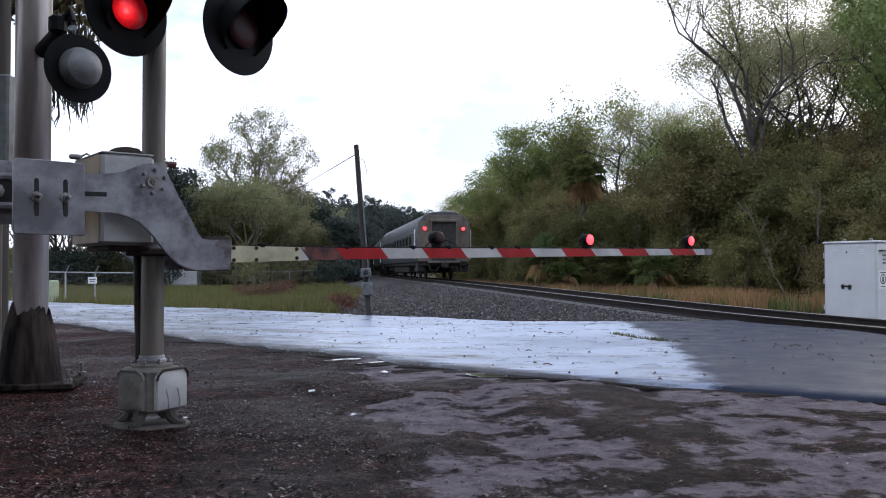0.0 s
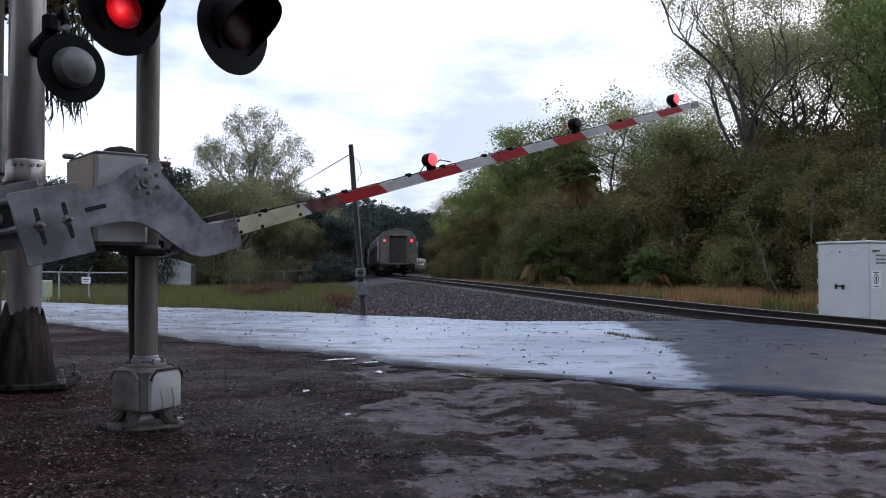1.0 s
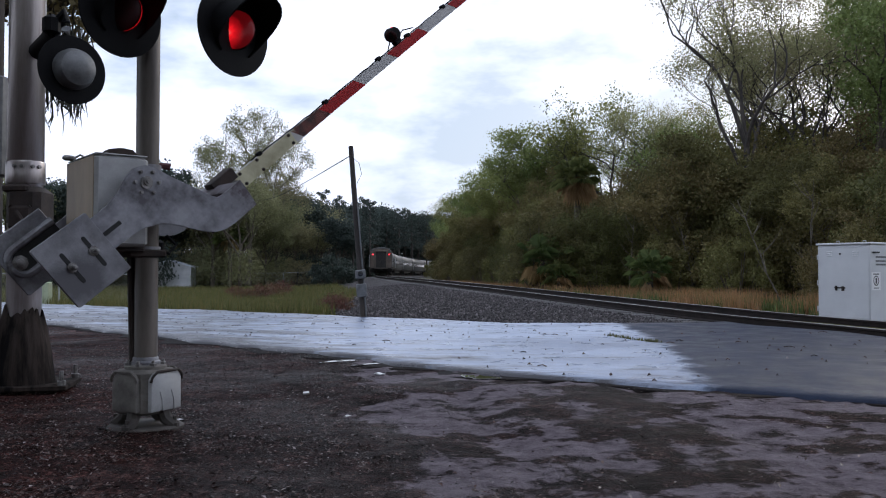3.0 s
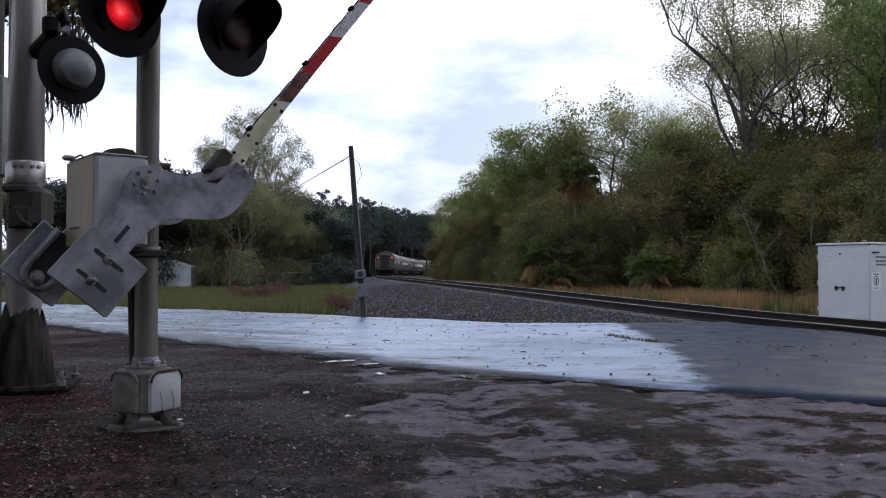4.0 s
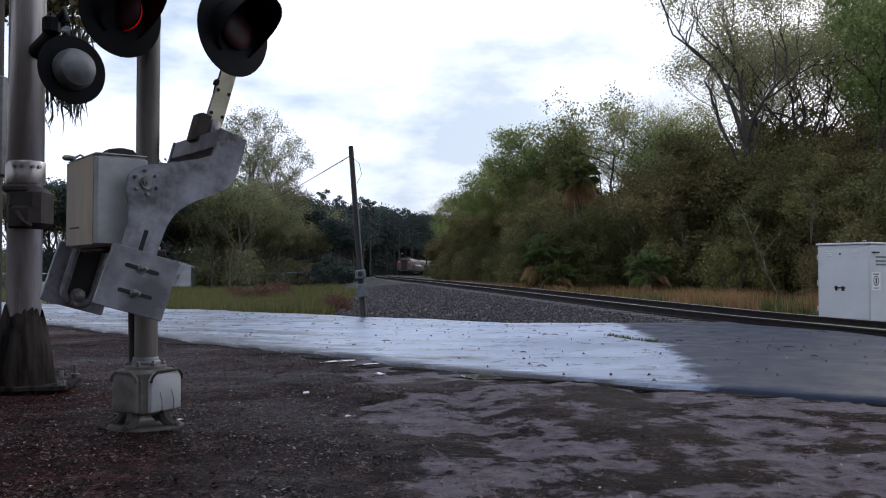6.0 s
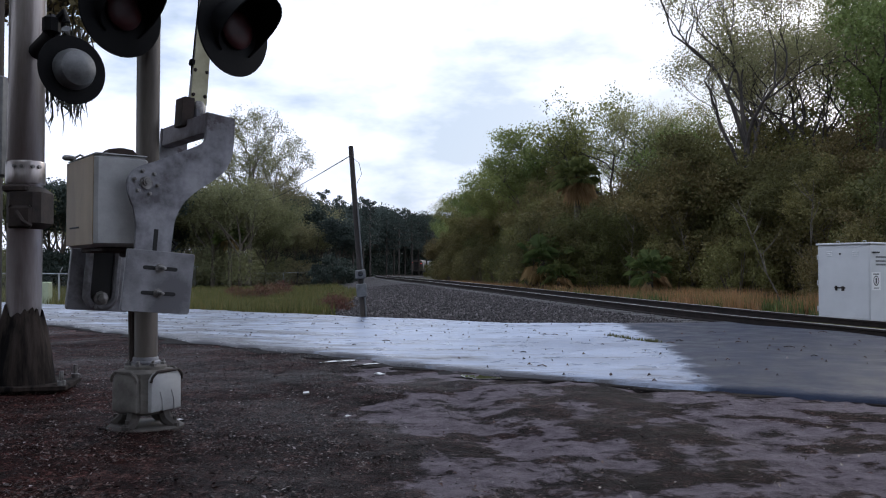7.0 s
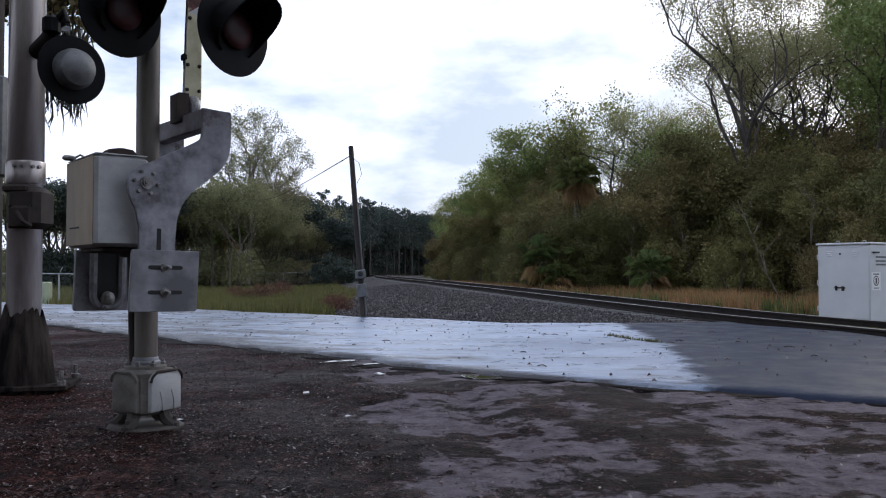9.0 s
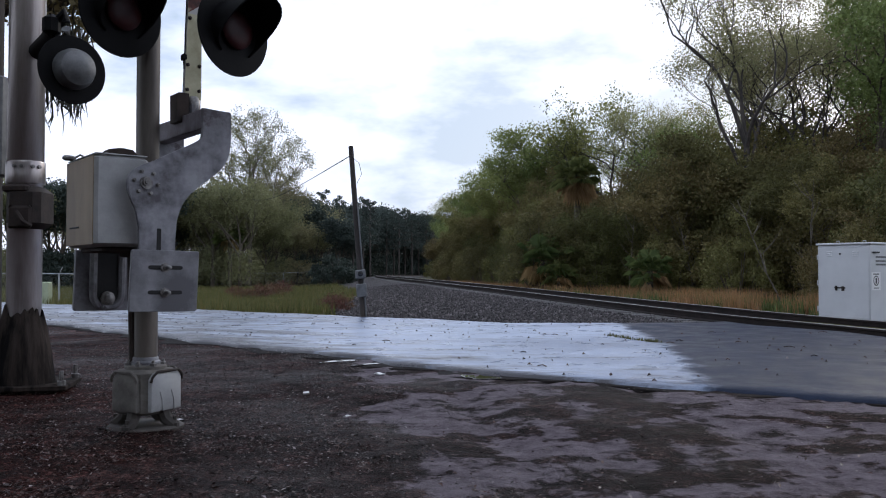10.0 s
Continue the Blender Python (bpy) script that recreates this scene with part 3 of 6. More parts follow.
def railway():
    ys = grid_lines([(-40, 10, 5), (10, 40, 0.35), (40, 120, 2), (120, 420, 6)])
    offs = [-9, -8.4, -8, -7.5, -7, -6.5, -6, -5.5, -5, -4.5, -4, -3.5, -3, -2.4, -1.9, -1.5, -0.74, -0.70, 0, 0.70, 0.74, 1.5, 1.9, 2.6, 3.4, 4.4]
    co = []
    for y in ys:
        for o in offs:
            x = track_x(y) + o
            z = bed_z(o, y)
            if y < (far_edge_y(x) + 0.05 if x < 3 else 16.4) and o < 1.0:
                z = min(z, float(ground_z(x, y)) - 0.06)
            co.append((x, y, z))
    n = len(offs)
    idx = np.arange(len(ys) * n).reshape(-1, n)
    f = np.stack([idx[:-1, :-1], idx[:-1, 1:], idx[1:, 1:], idx[1:, :-1]], -1).reshape(-1, 4)
    bed = tagged(new("ballast_bed", sheet("ballast_bed", co, f, M_BALLAST)), "grey crushed stone ballast bank under the railway track", "ballast", kind="structure")

    # loose stones over the near bank
    rng = np.random.default_rng(5)
    base = np.array([(1, 0, 0), (-1, 0, 0), (0, 1, 0), (0, -1, 0), (0, 0, 1), (0, 0, -1)], float)
    tri = np.array([(0, 2, 4), (2, 1, 4), (1, 3, 4), (3, 0, 4), (2, 0, 5), (1, 2, 5), (3, 1, 5), (0, 3, 5)])
    vs, fs, k = [], [], 0
    while k < 26000:
        y = 15.0 + 36 * rng.random() ** 1.4
        o = -8.5 + 8.0 * rng.random()
        x = track_x(y) + o
        if -0.95 < o or abs(abs(o) - 0.755) < 0.12 or y < far_edge_y(x) + 0.1:
            continue
        if y < 16.4 and x > 2.6:
            continue
        s = 0.028 * (0.6 + 0.9 * rng.random())
        q = base * s * rng.uniform(0.6, 1.25, (6, 3))
        a = rng.random() * 6.28
        c_, s_ = math.cos(a), math.sin(a)
        q = np.stack([q[:, 0] * c_ - q[:, 1] * s_, q[:, 0] * s_ + q[:, 1] * c_, q[:, 2]], 1)
        vs.append(q + (x, y, bed_z(o, y) + s * 0.35))
        fs.append(tri + 6 * k)
        k += 1
    tagged(new("ballast_stones", sheet("ballast_stones", np.concatenate(vs), np.concatenate(fs), M_STONE, False)), "loose grey crushed ballast stones on the bank", "stones", kind="stuff")

    # rails: one swept profile each, with a polished head
    prof = [(-0.07, -0.17), (0.07, -0.17), (0.07, -0.155), (0.012, -0.13), (0.012, -0.045), (0.036, -0.035), (0.036, -0.004), (-0.036, -0.004), (-0.036, -0.035), (-0.012, -0.045), (-0.012, -0.13), (-0.07, -0.155)]
    yy = grid_lines([(-40, 10, 5), (10, 60, 2), (60, 420, 5)])
    for side in (-0.755, 0.755):
        thing_ = thing("rail", Matrix(), "brown steel rail with a polished head on sleepers", "rail", "rails of the track")
        web, head = Shape(), Shape()
        rows, tops = [], []
        for y in yy:
            x, z = track_x(y) + side, rail_z(y)
            rows.append([(x + a, y, z + b) for a, b in prof])
            tops.append([(x + a, y, z + b) for a, b in ((-0.034, -0.0035), (0.034, -0.0035), (0.03, 0.002), (-0.03, 0.002))])
        web.loft(rows)
        head.loft(tops)
        part("web", web, M_RAIL, thing_, smooth=False)
        part("head", head, M_RAILTOP, thing_, "polished rail head", smooth=False)
    # sleepers
    tie = Shape().box(-1.3, 1.3, -0.125, 0.125, -0.16, 0.0, 0.02).mesh("sleeper", M_TIE)
    y, k = 15.4, 0
    while y < 150 and k < 260:
        s = new("sleeper", tie)
        s.matrix_world = pose(track_x(y), y, rail_z(y) - 0.172, 0, 0, math.degrees(math.atan(2 * 8.244e-4 * y - 0.25834)) * -1)
        s.parent = bed
        y += 0.55
        k += 1


railway()


# ---- crossing gate ----
GATE = pose(-2.05, 5.456, 0, 0, 0, 38.7)
PIVOT_X, PIVOT_Z = -0.006, 1.538
ARM_LIFT = 0.012


def hexbolt(shape, x, y, z, r=0.016, h=0.02):
    """A bolt head that stands out towards -y."""
    shape.turned([(r * 1.25, 0), (r * 1.25, 0.004), (r, 0.004), (r, h), (r * 0.8, h + 0.003)], 6, Matrix.Translation((x, y, z)) @ pose(0, 0, 0, 90))


ARM_INSERTS, HEAD_INSERTS = [], []


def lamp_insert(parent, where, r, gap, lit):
    """An added turning plate that imitates flashing: a glowing lens on one face, a dull one on the other."""
    flip_plate = part("lamp_core", Shape().turned([(r, -0.003), (r, 0.003)], 20, pose(0, 0, 0, 90)), M_BLACK, parent)
    flip_plate.location = where
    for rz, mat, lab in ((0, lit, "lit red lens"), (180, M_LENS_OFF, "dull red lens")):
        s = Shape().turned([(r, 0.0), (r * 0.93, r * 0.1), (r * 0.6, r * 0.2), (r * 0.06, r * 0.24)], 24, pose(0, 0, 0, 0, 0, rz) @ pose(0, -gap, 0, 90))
        part("lens", s, mat, flip_plate, lab)
    return flip_plate


# the lever's outline in x and z about its pivot; at the corners it turns sharply
LEVER = [(0.108, 0.035), (0.068, 0.088), (0.005, 0.114), (-0.06, 0.106), (-0.11, 0.084), (-0.17, 0.058), (-0.25, 0.040), (-0.34, 0.034), (-0.45, 0.033), (-0.60, 0.03), (-0.60, -0.19), (-0.45, -0.188), (-0.29, -0.190),
         (-0.187, -0.204), (-0.092, -0.243), (-0.012, -0.312), (0.065, -0.405), (0.137, -0.485), (0.21, -0.526), (0.27, -0.538), (0.36, -0.541), (0.503, -0.537),
         (0.512, -0.346), (0.345, -0.346), (0.295, -0.315), (0.22, -0.182), (0.15, -0.055)]
LEVER_CORNERS = ((-0.60, 0.03), (-0.60, -0.19), (0.503, -0.537), (0.512, -0.346))


def curve_outline(pts, corners, n):
    """A closed smooth curve through the points, broken at the corners."""
    out, k = [], len(pts)
    for i in range(k):
        p1, p2 = Vector(pts[i]), Vector(pts[(i + 1) % k])
        p0 = p1 * 2 - p2 if pts[i] in corners else Vector(pts[i - 1])
        p3 = p2 * 2 - p1 if pts[(i + 1) % k] in corners else Vector(pts[(i + 2) % k])
        for j in range(n):
            t = j / n
            q = 0.5 * (2 * p1 + (p2 - p0) * t + (2 * p0 - 5 * p1 + 4 * p2 - p3) * t * t + (3 * p1 - p0 - 3 * p2 + p3) * t ** 3)
            out.append((q.x, q.y))
    return out


def crossing_gate():
    g = thing("crossing_gate", GATE, "grey railway crossing gate with red and white striped arm", "crossing gate")
    mx, my = 0.125, -0.05
    s = Shape().turned([(0.073, 0.36), (0.073, 4.6)], 28, Matrix.Translation((mx, my, 0)))
    part("mast", s, M_MAST, g, "round galvanised steel mast")
    s = Shape().turned([(0.092, 0.39), (0.092, 0.425), (0.08, 0.435), (0.08, 0.45), (0.076, 0.455)], 28, Matrix.Translation((mx, my, 0)))
    part("mast_collar", s, M_PAINT, g)
    # cast foundation base: a squat four-sided body, a bolted flange on top, a door on each side
    rz = pose(mx, my, 0, 0, 0, 26)
    s = Shape().loft([[(sx * w, sy * w, z) for sx, sy in ((-0.72, -1), (0.72, -1), (1, -0.72), (1, 0.72), (0.72, 1), (-0.72, 1), (-1, 0.72), (-1, -0.72))] for w, z in ((0.13, 0.10), (0.148, 0.115), (0.152, 0.36), (0.135, 0.378), (0.10, 0.385))], m=rz)
    base = part("junction_base", s, M_CONC, g, "weathered cast junction base")
    s = Shape().turned([(0.125, 0.372), (0.13, 0.376), (0.13, 0.398), (0.12, 0.404), (0.085, 0.408)], 28, Matrix.Translation((mx, my, 0)))
    part("flange", s, M_CONC, base)
    for k, rot in enumerate((0, -90, 90)):
        m = rz @ pose(0, 0, 0, 0, 0, rot)
        w = 0.128 if k == 0 else 0.10
        rows = []
        for y, i in ((-0.148, 0.0), (-0.178, 0.0), (-0.186, 0.012)):
            rows.append([(-w + i, y, 0.125 + i), (w - i, y, 0.125 + i), (w - i, y, 0.325), (w - 0.035, y, 0.365 - i), (-w + 0.035, y, 0.365 - i), (-w + i, y, 0.325)])
        cover = part("cover", Shape().loft(rows, m=m), M_BOX if k == 0 else M_CONC, base, "bare metal cover" if k == 0 else "")
        lip = [(-w - 0.008, -0.18, 0.31), (-w + 0.0, -0.186, 0.345), (-w + 0.035, -0.19, 0.374), (w - 0.035, -0.19, 0.374), (w, -0.186, 0.345), (w + 0.008, -0.18, 0.31)]
        part("lip", Shape().tube([tuple(m @ Vector(q)) for q in lip], 0.009, 6), M_RUST if k == 0 else M_CONC, cover)
        if k == 0:
            ridge = Shape()
            for x in (-0.045, 0.055):
                ridge.tube([tuple(m @ Vector(q)) for q in ((x - 0.02, -0.187, 0.25), (x, -0.189, 0.19), (x + 0.006, -0.188, 0.126))], 0.005, 5)
            part("rib", ridge, M_BOX, cover)
    for a in (20, 70, 135, 200, 250, 315):
        s = Shape()
        x, y = 0.108 * math.cos(radians(a)), 0.108 * math.sin(radians(a))
        s.turned([(0.021, 0.398), (0.021, 0.418), (0.011, 0.42), (0.011, 0.436)], 6, rz @ Matrix.Translation((x, y, 0)))
        part("bolt", s, M_BOLT, base)
    s = Shape().turned([(0.24, -0.06), (0.24, 0.012), (0.225, 0.022)], 28, Matrix.Translation((mx, my, 0)))
    part("footing", s, M_WETCONC, g, "round concrete footing in the mud")
    for a in (40, 130, 220, 310):
        s = Shape()
        c, d = math.cos(radians(a)), math.sin(radians(a))
        s.tube([(mx + c * 0.10, my + d * 0.10, 0.16), (mx + c * 0.15, my + d * 0.15, 0.06), (mx + c * 0.21, my + d * 0.21, 0.02)], [0.05, 0.04, 0.035], 8)
        s.turned([(0.03, 0.0), (0.03, 0.04), (0.015, 0.042), (0.015, 0.08)], 8, Matrix.Translation((mx + c * 0.21, my + d * 0.21, 0)))
        part("anchor_foot", s, M_WETCONC, g)
    # mechanism box clamped to the mast
    z0, z1 = 1.155, 1.715
    s = Shape().box(-0.272, 0.055, -0.28, 0.32, z0, z1, 0.022)
    box = part("mechanism_box", s, M_BOX, g, "aluminium painted mechanism box")
    part("lid", Shape().box(-0.266, 0.049, -0.274, 0.314, z1 - 0.001, z1 + 0.008, 0.003), M_BOX, box)
    s = Shape().slab([(-0.2, z1 + 0.006), (-0.16, z1 + 0.045), (-0.09, z1 + 0.058), (-0.02, z1 + 0.05), (0.03, z1 + 0.008)], -0.2, -0.10, 0.005)
    s.tube([(-0.22, 0.14, z1 + 0.012), (-0.12, 0.06, z1 + 0.034), (-0.02, -0.04, z1 + 0.034), (0.03, -0.14, z1 + 0.014)], 0.011, 6)
    s.box(-0.17, -0.09, -0.02, 0.08, z1 + 0.004, z1 + 0.04, 0.008)
    part("hinge", s, M_RUST, box)
    s = Shape().box(-0.325, -0.245, 0.205, 0.245, z1 + 0.004, z1 + 0.038, 0.01)
    s.tube([(-0.25, 0.22, z1 + 0.024), (-0.22, 0.215, z1 + 0.046), (-0.19, 0.21, z1 + 0.03), (-0.17, 0.2, z1 + 0.012)], 0.007, 6)
    part("padlock", s, M_BOLT, box)
    s = Shape().box(-0.281, -0.274, 0.02, 0.22, z0 + 0.12, z0 + 0.13, 0.002)
    part("door_seam", s, M_SLOT, box)
    part("back_door", Shape().box(-0.277, -0.2725, -0.262, 0.305, z0 + 0.012, z1 - 0.01, 0.002), M_TAN, box, "tan stained back door")
    s = Shape().box(-0.2, 0.06, -0.2, 0.26, z0 - 0.03, z0 + 0.0, 0.008)
    s.box(-0.02, 0.22, -0.15, 0.05, z0 - 0.06, z0 - 0.01, 0.01)
    part("bracket", s, M_RUST, g)
    for z in (z0 - 0.05, z1 - 0.08):
        s = Shape().turned([(0.086, z), (0.086, z + 0.06)], 24, Matrix.Translation((mx, my, 0)))
        part("clamp", s, M_PAINT, g)
    # wire conduit and loop
    s = Shape().tube([(0.045, 0.012, z0), (0.05, 0.01, z0 - 0.3), (0.058, 0.004, z0 - 0.6), (0.06, 0.0, 0.36)], 0.024, 8)
    part("conduit", s, M_RUST, g)
    s = Shape().tube([(0.18, -0.03, 1.70), (0.235, -0.04, 1.70), (0.275, -0.05, 1.695)], [0.018, 0.022, 0.026], 8)
    part("conduit_fitting", s, M_REDFIT, g, "small reddish cable fitting")
    s = Shape().box(0.16, 0.26, -0.02, 0.06, z0 - 0.05, z0 + 0.06, 0.02).tube([(0.2, 0.0, z0 + 0.02), (0.3, 0.02, z0 - 0.03), (0.36, 0.05, z0 + 0.03), (0.3, 0.08, z0 + 0.09)], 0.012, 6)
    part("wiring", s, M_BLACK, g)

    # moving arm about the pivot: x along the arm, z up, -y towards the track side face
    arm = part("gate_arm", Shape().tube([(0, -0.42, 0), (0, 0.42, 0)], 0.035, 14), M_BOLT, g, "pivot shaft of the swinging gate arm")
    lever = curve_outline(LEVER, LEVER_CORNERS, 5)
    for k, y in enumerate((-0.405, 0.385)):
        # the lever tapers outward: profile facing -y, a rounded plate 24 mm thick
        s = Shape()
        triangulated(s, lever, y, y + 0.03)
        lev = part("lever", s, M_LEVER, arm, "grey painted cast lever", smooth=True)
        if k == 0:
            for a in range(6):
                s = Shape()
                hexbolt(s, 0.007 + 0.072 * math.cos(radians(60 * a + 22)), y, 0.004 + 0.072 * math.sin(radians(60 * a + 22)), 0.011)
                part("bolt", s, M_BOLT, arm)
            s = Shape()
            s.turned([(0.036, 0), (0.036, 0.012), (0.024, 0.014), (0.024, 0.03), (0.012, 0.03), (0.012, 0.042)], 12, Matrix.Translation((0.007, y, 0.006)) @ pose(0, 0, 0, 90))
            part("pivot_nut", s, M_BOLT, arm)
            s = Shape().box(-0.44, -0.27, y - 0.003, y + 0.002, -0.098, -0.072, 0.001)
            part("slot", s, M_SLOT, arm)
        # counterweight plates
        yo = y - 0.035 if k == 0 else y + 0.032
        if k == 0:
            s = Shape().slab([(-0.403, 0.078), (-0.41, 0.086), (-0.767, 0.097), (-0.776, 0.088), (-0.778, -0.312), (-0.768, -0.322), (-0.412, -0.33), (-0.403, -0.322)], yo, yo + 0.033, 0.004)
            part("counterweight", s, M_PAINT, arm, "heavy grey slotted counterweight plate")
            for x in (-0.508, -0.66):
                s, b = Shape(), Shape()
                s.slab([(x + 0.012 * math.cos(radians(q)), -0.118 + (0.095 if q < 180 else -0.095) + 0.012 * math.sin(radians(q))) for q in (0, 45, 90, 135, 179, 181, 225, 270, 315, 359)], yo - 0.003, yo + 0.004)
                b.turned([(0.03, 0), (0.03, 0.008), (0.018, 0.010), (0.018, 0.028), (0.011, 0.03), (0.011, 0.085), (0.008, 0.087)], 8, Matrix.Translation((x, yo, -0.115)) @ pose(0, 0, 0, 90))
                part("slot", s, M_SLOT, arm)
                part("bolt", b, M_BOLT, arm)
    # far weight: a grey iron plate with a raised U-shaped rim round a dark slot
    s = Shape().slab([(-0.39, 0.172), (-0.79, 0.176), (-0.80, 0.165), (-0.80, -0.225), (-0.79, -0.235), (-0.39, -0.23)], 0.42, 0.455, 0.006)
    part("counterweight", s, M_PAINT, arm, "heavy grey counterweight plate on the far lever")
    s = Shape().slab([(-0.39, 0.045), (-0.72, 0.045), (-0.75, 0.01), (-0.75, -0.06), (-0.72, -0.095), (-0.39, -0.095)], 0.372, 0.3845)
    part("weight_slot", s, M_SLOT, arm, smooth=False)
    u = [(-0.39, 0.372, 0.068), (-0.68, 0.372, 0.068)] + [(-0.69 - 0.085 * math.sin(radians(q)), 0.372, -0.025 + 0.093 * math.cos(radians(q))) for q in range(15, 180, 15)] + [(-0.68, 0.372, -0.118), (-0.39, 0.372, -0.118)]
    part("rim", Shape().tube(u, 0.026, 8), M_PAINT, arm)
    part("nut", Shape().turned([(0.05, 0), (0.05, 0.02), (0.028, 0.025), (0.028, 0.05), (0.014, 0.055)], 8, pose(-0.715, 0.372, -0.025, 90)), M_BOLT, arm)
    # cross channel between the levers and the arm bracket
    s = Shape()
    s.box(0.385, 0.512, -0.376, 0.386, -0.375, -0.366, 0.003)
    s.box(0.385, 0.395, -0.376, 0.386, -0.45, -0.366, 0.003)
    s.box(0.503, 0.513, -0.376, 0.386, -0.56, -0.366, 0.003)
    part("cross_channel", s, M_ARMEND, arm, "rust-stained cross channel")
    s = Shape().box(0.50, 0.66, 0.03, 0.17, -0.52, -0.40, 0.012)
    s.box(0.5, 0.62, -0.05, 0.02, -0.49, -0.41, 0.02)
    part("arm_bracket", s, M_PAINT, arm)
    part("mount_channel", Shape().slab([(0.47, -0.41), (0.47, -0.33), (0.66, -0.325), (0.67, -0.345), (0.67, -0.41)], -0.05, 0.08, 0.005), M_RUST, arm)
    s = Shape().turned([(0.045, -0.05), (0.052, -0.02), (0.052, 0.03), (0.035, 0.06)], 12, pose(0.60, 0.0, -0.455, 0, 90, 0))
    part("hinge_joint", s, M_BOLT, arm)
    # boom: hollow flat bar that tapers to its tip
    tip, root = 6.36, 0.64

    def half(u):
        return 0.058 - 0.016 * smooth(0.6, 1.7, u) - 0.010 * (u - 1.7) / 4.6 * (u > 1.7)

    cz = -0.447
    s = Shape()
    us = [root, 0.9, 1.2, 1.55, 2.5, 3.5, 4.5, 5.5, tip]
    s.loft([[(u, -0.018, cz - half(u)), (u, 0.018, cz - half(u)), (u, 0.018, cz + half(u)), (u, -0.018, cz + half(u))] for u in us])
    boom = part("boom", s, M_WHITE, arm, "long tapered striped boom", smooth=False)

    def band(u0, u1, lean, mat, name, label=""):
        b = Shape()
        for y, d in ((-0.018, -0.0025), (0.018, 0.0025)):
            pts = []
            for u, sgn in ((u0, -1), (u1, -1), (u1, 1), (u0, 1)):
                uu = u - (lean * (sgn + 1) / 2)
                pts.append((uu, y + d, cz + sgn * (half(uu) + 0.001)))
            back = [(p[0], y, p[2]) for p in pts]
            b.loft([back, pts])
        part(name, b, mat, arm, label, smooth=False)

    band(root + 0.002, 1.22, 0.0, M_CREAM, "butt_band", "cream painted butt of the boom")
    band(1.297, 1.598, 0.075, M_WORN, "worn_band", "scorched and peeling brown section")
    u = 1.60
    for k in range(6):
        band(u + 0.8128 * k, u + 0.8128 * k + 0.406, 0.075, M_RED, "stripe", "red slanted reflective stripe")
    band(6.22, tip - 0.001, 0.0, M_ARMEND, "tip_band", "dirty grey boom tip")
    boom_bolts = []
    for x, z in ((0.70, -0.405), (0.70, -0.488), (0.87, -0.405), (0.87, -0.488), (1.19, -0.412), (1.19, -0.478)):
        s = Shape()
        hexbolt(s, x, -0.0205, z, 0.011, 0.012)
        boom_bolts.append(part("bolt", s, M_RUST, arm))
    # cable and clips along the boom's top
    pts = []
    for i in range(90):
        uu = root + 0.2 + i * (5.4 / 89)
        pts.append((uu, -0.004 + 0.006 * math.sin(i * 1.7), cz + half(uu) + 0.006 + 0.002 * math.sin(i * 2.3)))
    part("cable", Shape().tube(pts, 0.0045, 5), M_BLACK, arm)
    for uu in (0.92, 1.62, 2.25, 2.62, 3.1, 3.42, 4.3, 5.0):
        s = Shape().box(uu - 0.02, uu + 0.02, -0.022, 0.022, cz + half(uu) - 0.01, cz + half(uu) + 0.022, 0.004)
        part("clip", s, M_BLACK, arm)
    # arm lamps: dark round housings, lens towards the road user
    for uu in (2.50, 4.33, 5.94):
        z = cz + half(uu) + 0.085
        s = Shape().turned([(0.052, -0.045), (0.056, -0.03), (0.056, 0.03), (0.05, 0.045)], 20, pose(uu, 0, z, 90, 0, 0))
        s.box(uu - 0.035, uu + 0.035, -0.03, 0.03, z - 0.085, z - 0.045, 0.008)
        s.tube([(uu - 0.05, 0, z), (uu - 0.07, -0.01, z - 0.03), (uu - 0.12, 0, z - 0.075)], 0.005, 5)
        s.tube([(uu + 0.05, 0, z - 0.04), (uu + 0.1, -0.01, z - 0.02), (uu + 0.22, 0, z - 0.06)], 0.005, 5)
        part("arm_lamp", s, M_BLACK, arm, "small round dark lamp housing")
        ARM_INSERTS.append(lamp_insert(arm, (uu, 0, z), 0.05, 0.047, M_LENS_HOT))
    for ob in arm.children:
        if ob.name.split(".")[0] in ("cross_channel", "arm_bracket", "mount_channel", "hinge_joint", "boom", "butt_band", "worn_band", "stripe", "tip_band", "cable", "clip", "arm_lamp", "lamp_core"):
            ob.location.z += ARM_LIFT
    for ob in boom_bolts:
        ob.location.z += ARM_LIFT
    return g, arm


def triangulated(shape, outline, y0, y1):
    """A flat plate of any outline between y0 and y1, with chamfered rims."""
    bm = bmesh.new()
    vs = [bm.verts.new((x, y0, z)) for x, z in outline]
    face = bm.faces.new(vs)
    ext = bmesh.ops.extrude_face_region(bm, geom=[face])
    moved = [v for v in ext["geom"] if isinstance(v, bmesh.types.BMVert)]
    for v in moved:
        v.co.y = y1
    bmesh.ops.bevel(bm, geom=[e for e in bm.edges if abs(e.verts[0].co.y - e.verts[1].co.y) < 1e-6], offset=0.005, segments=2, affect="EDGES")
    bmesh.ops.triangulate(bm, faces=[f for f in bm.faces if len(f.verts) > 4])
    bm.verts.index_update()
    shape.add([tuple(v.co) for v in bm.verts], [tuple(v.index for v in f.verts) for f in bm.faces])
    bm.free()


gate, gate_arm = crossing_gate()


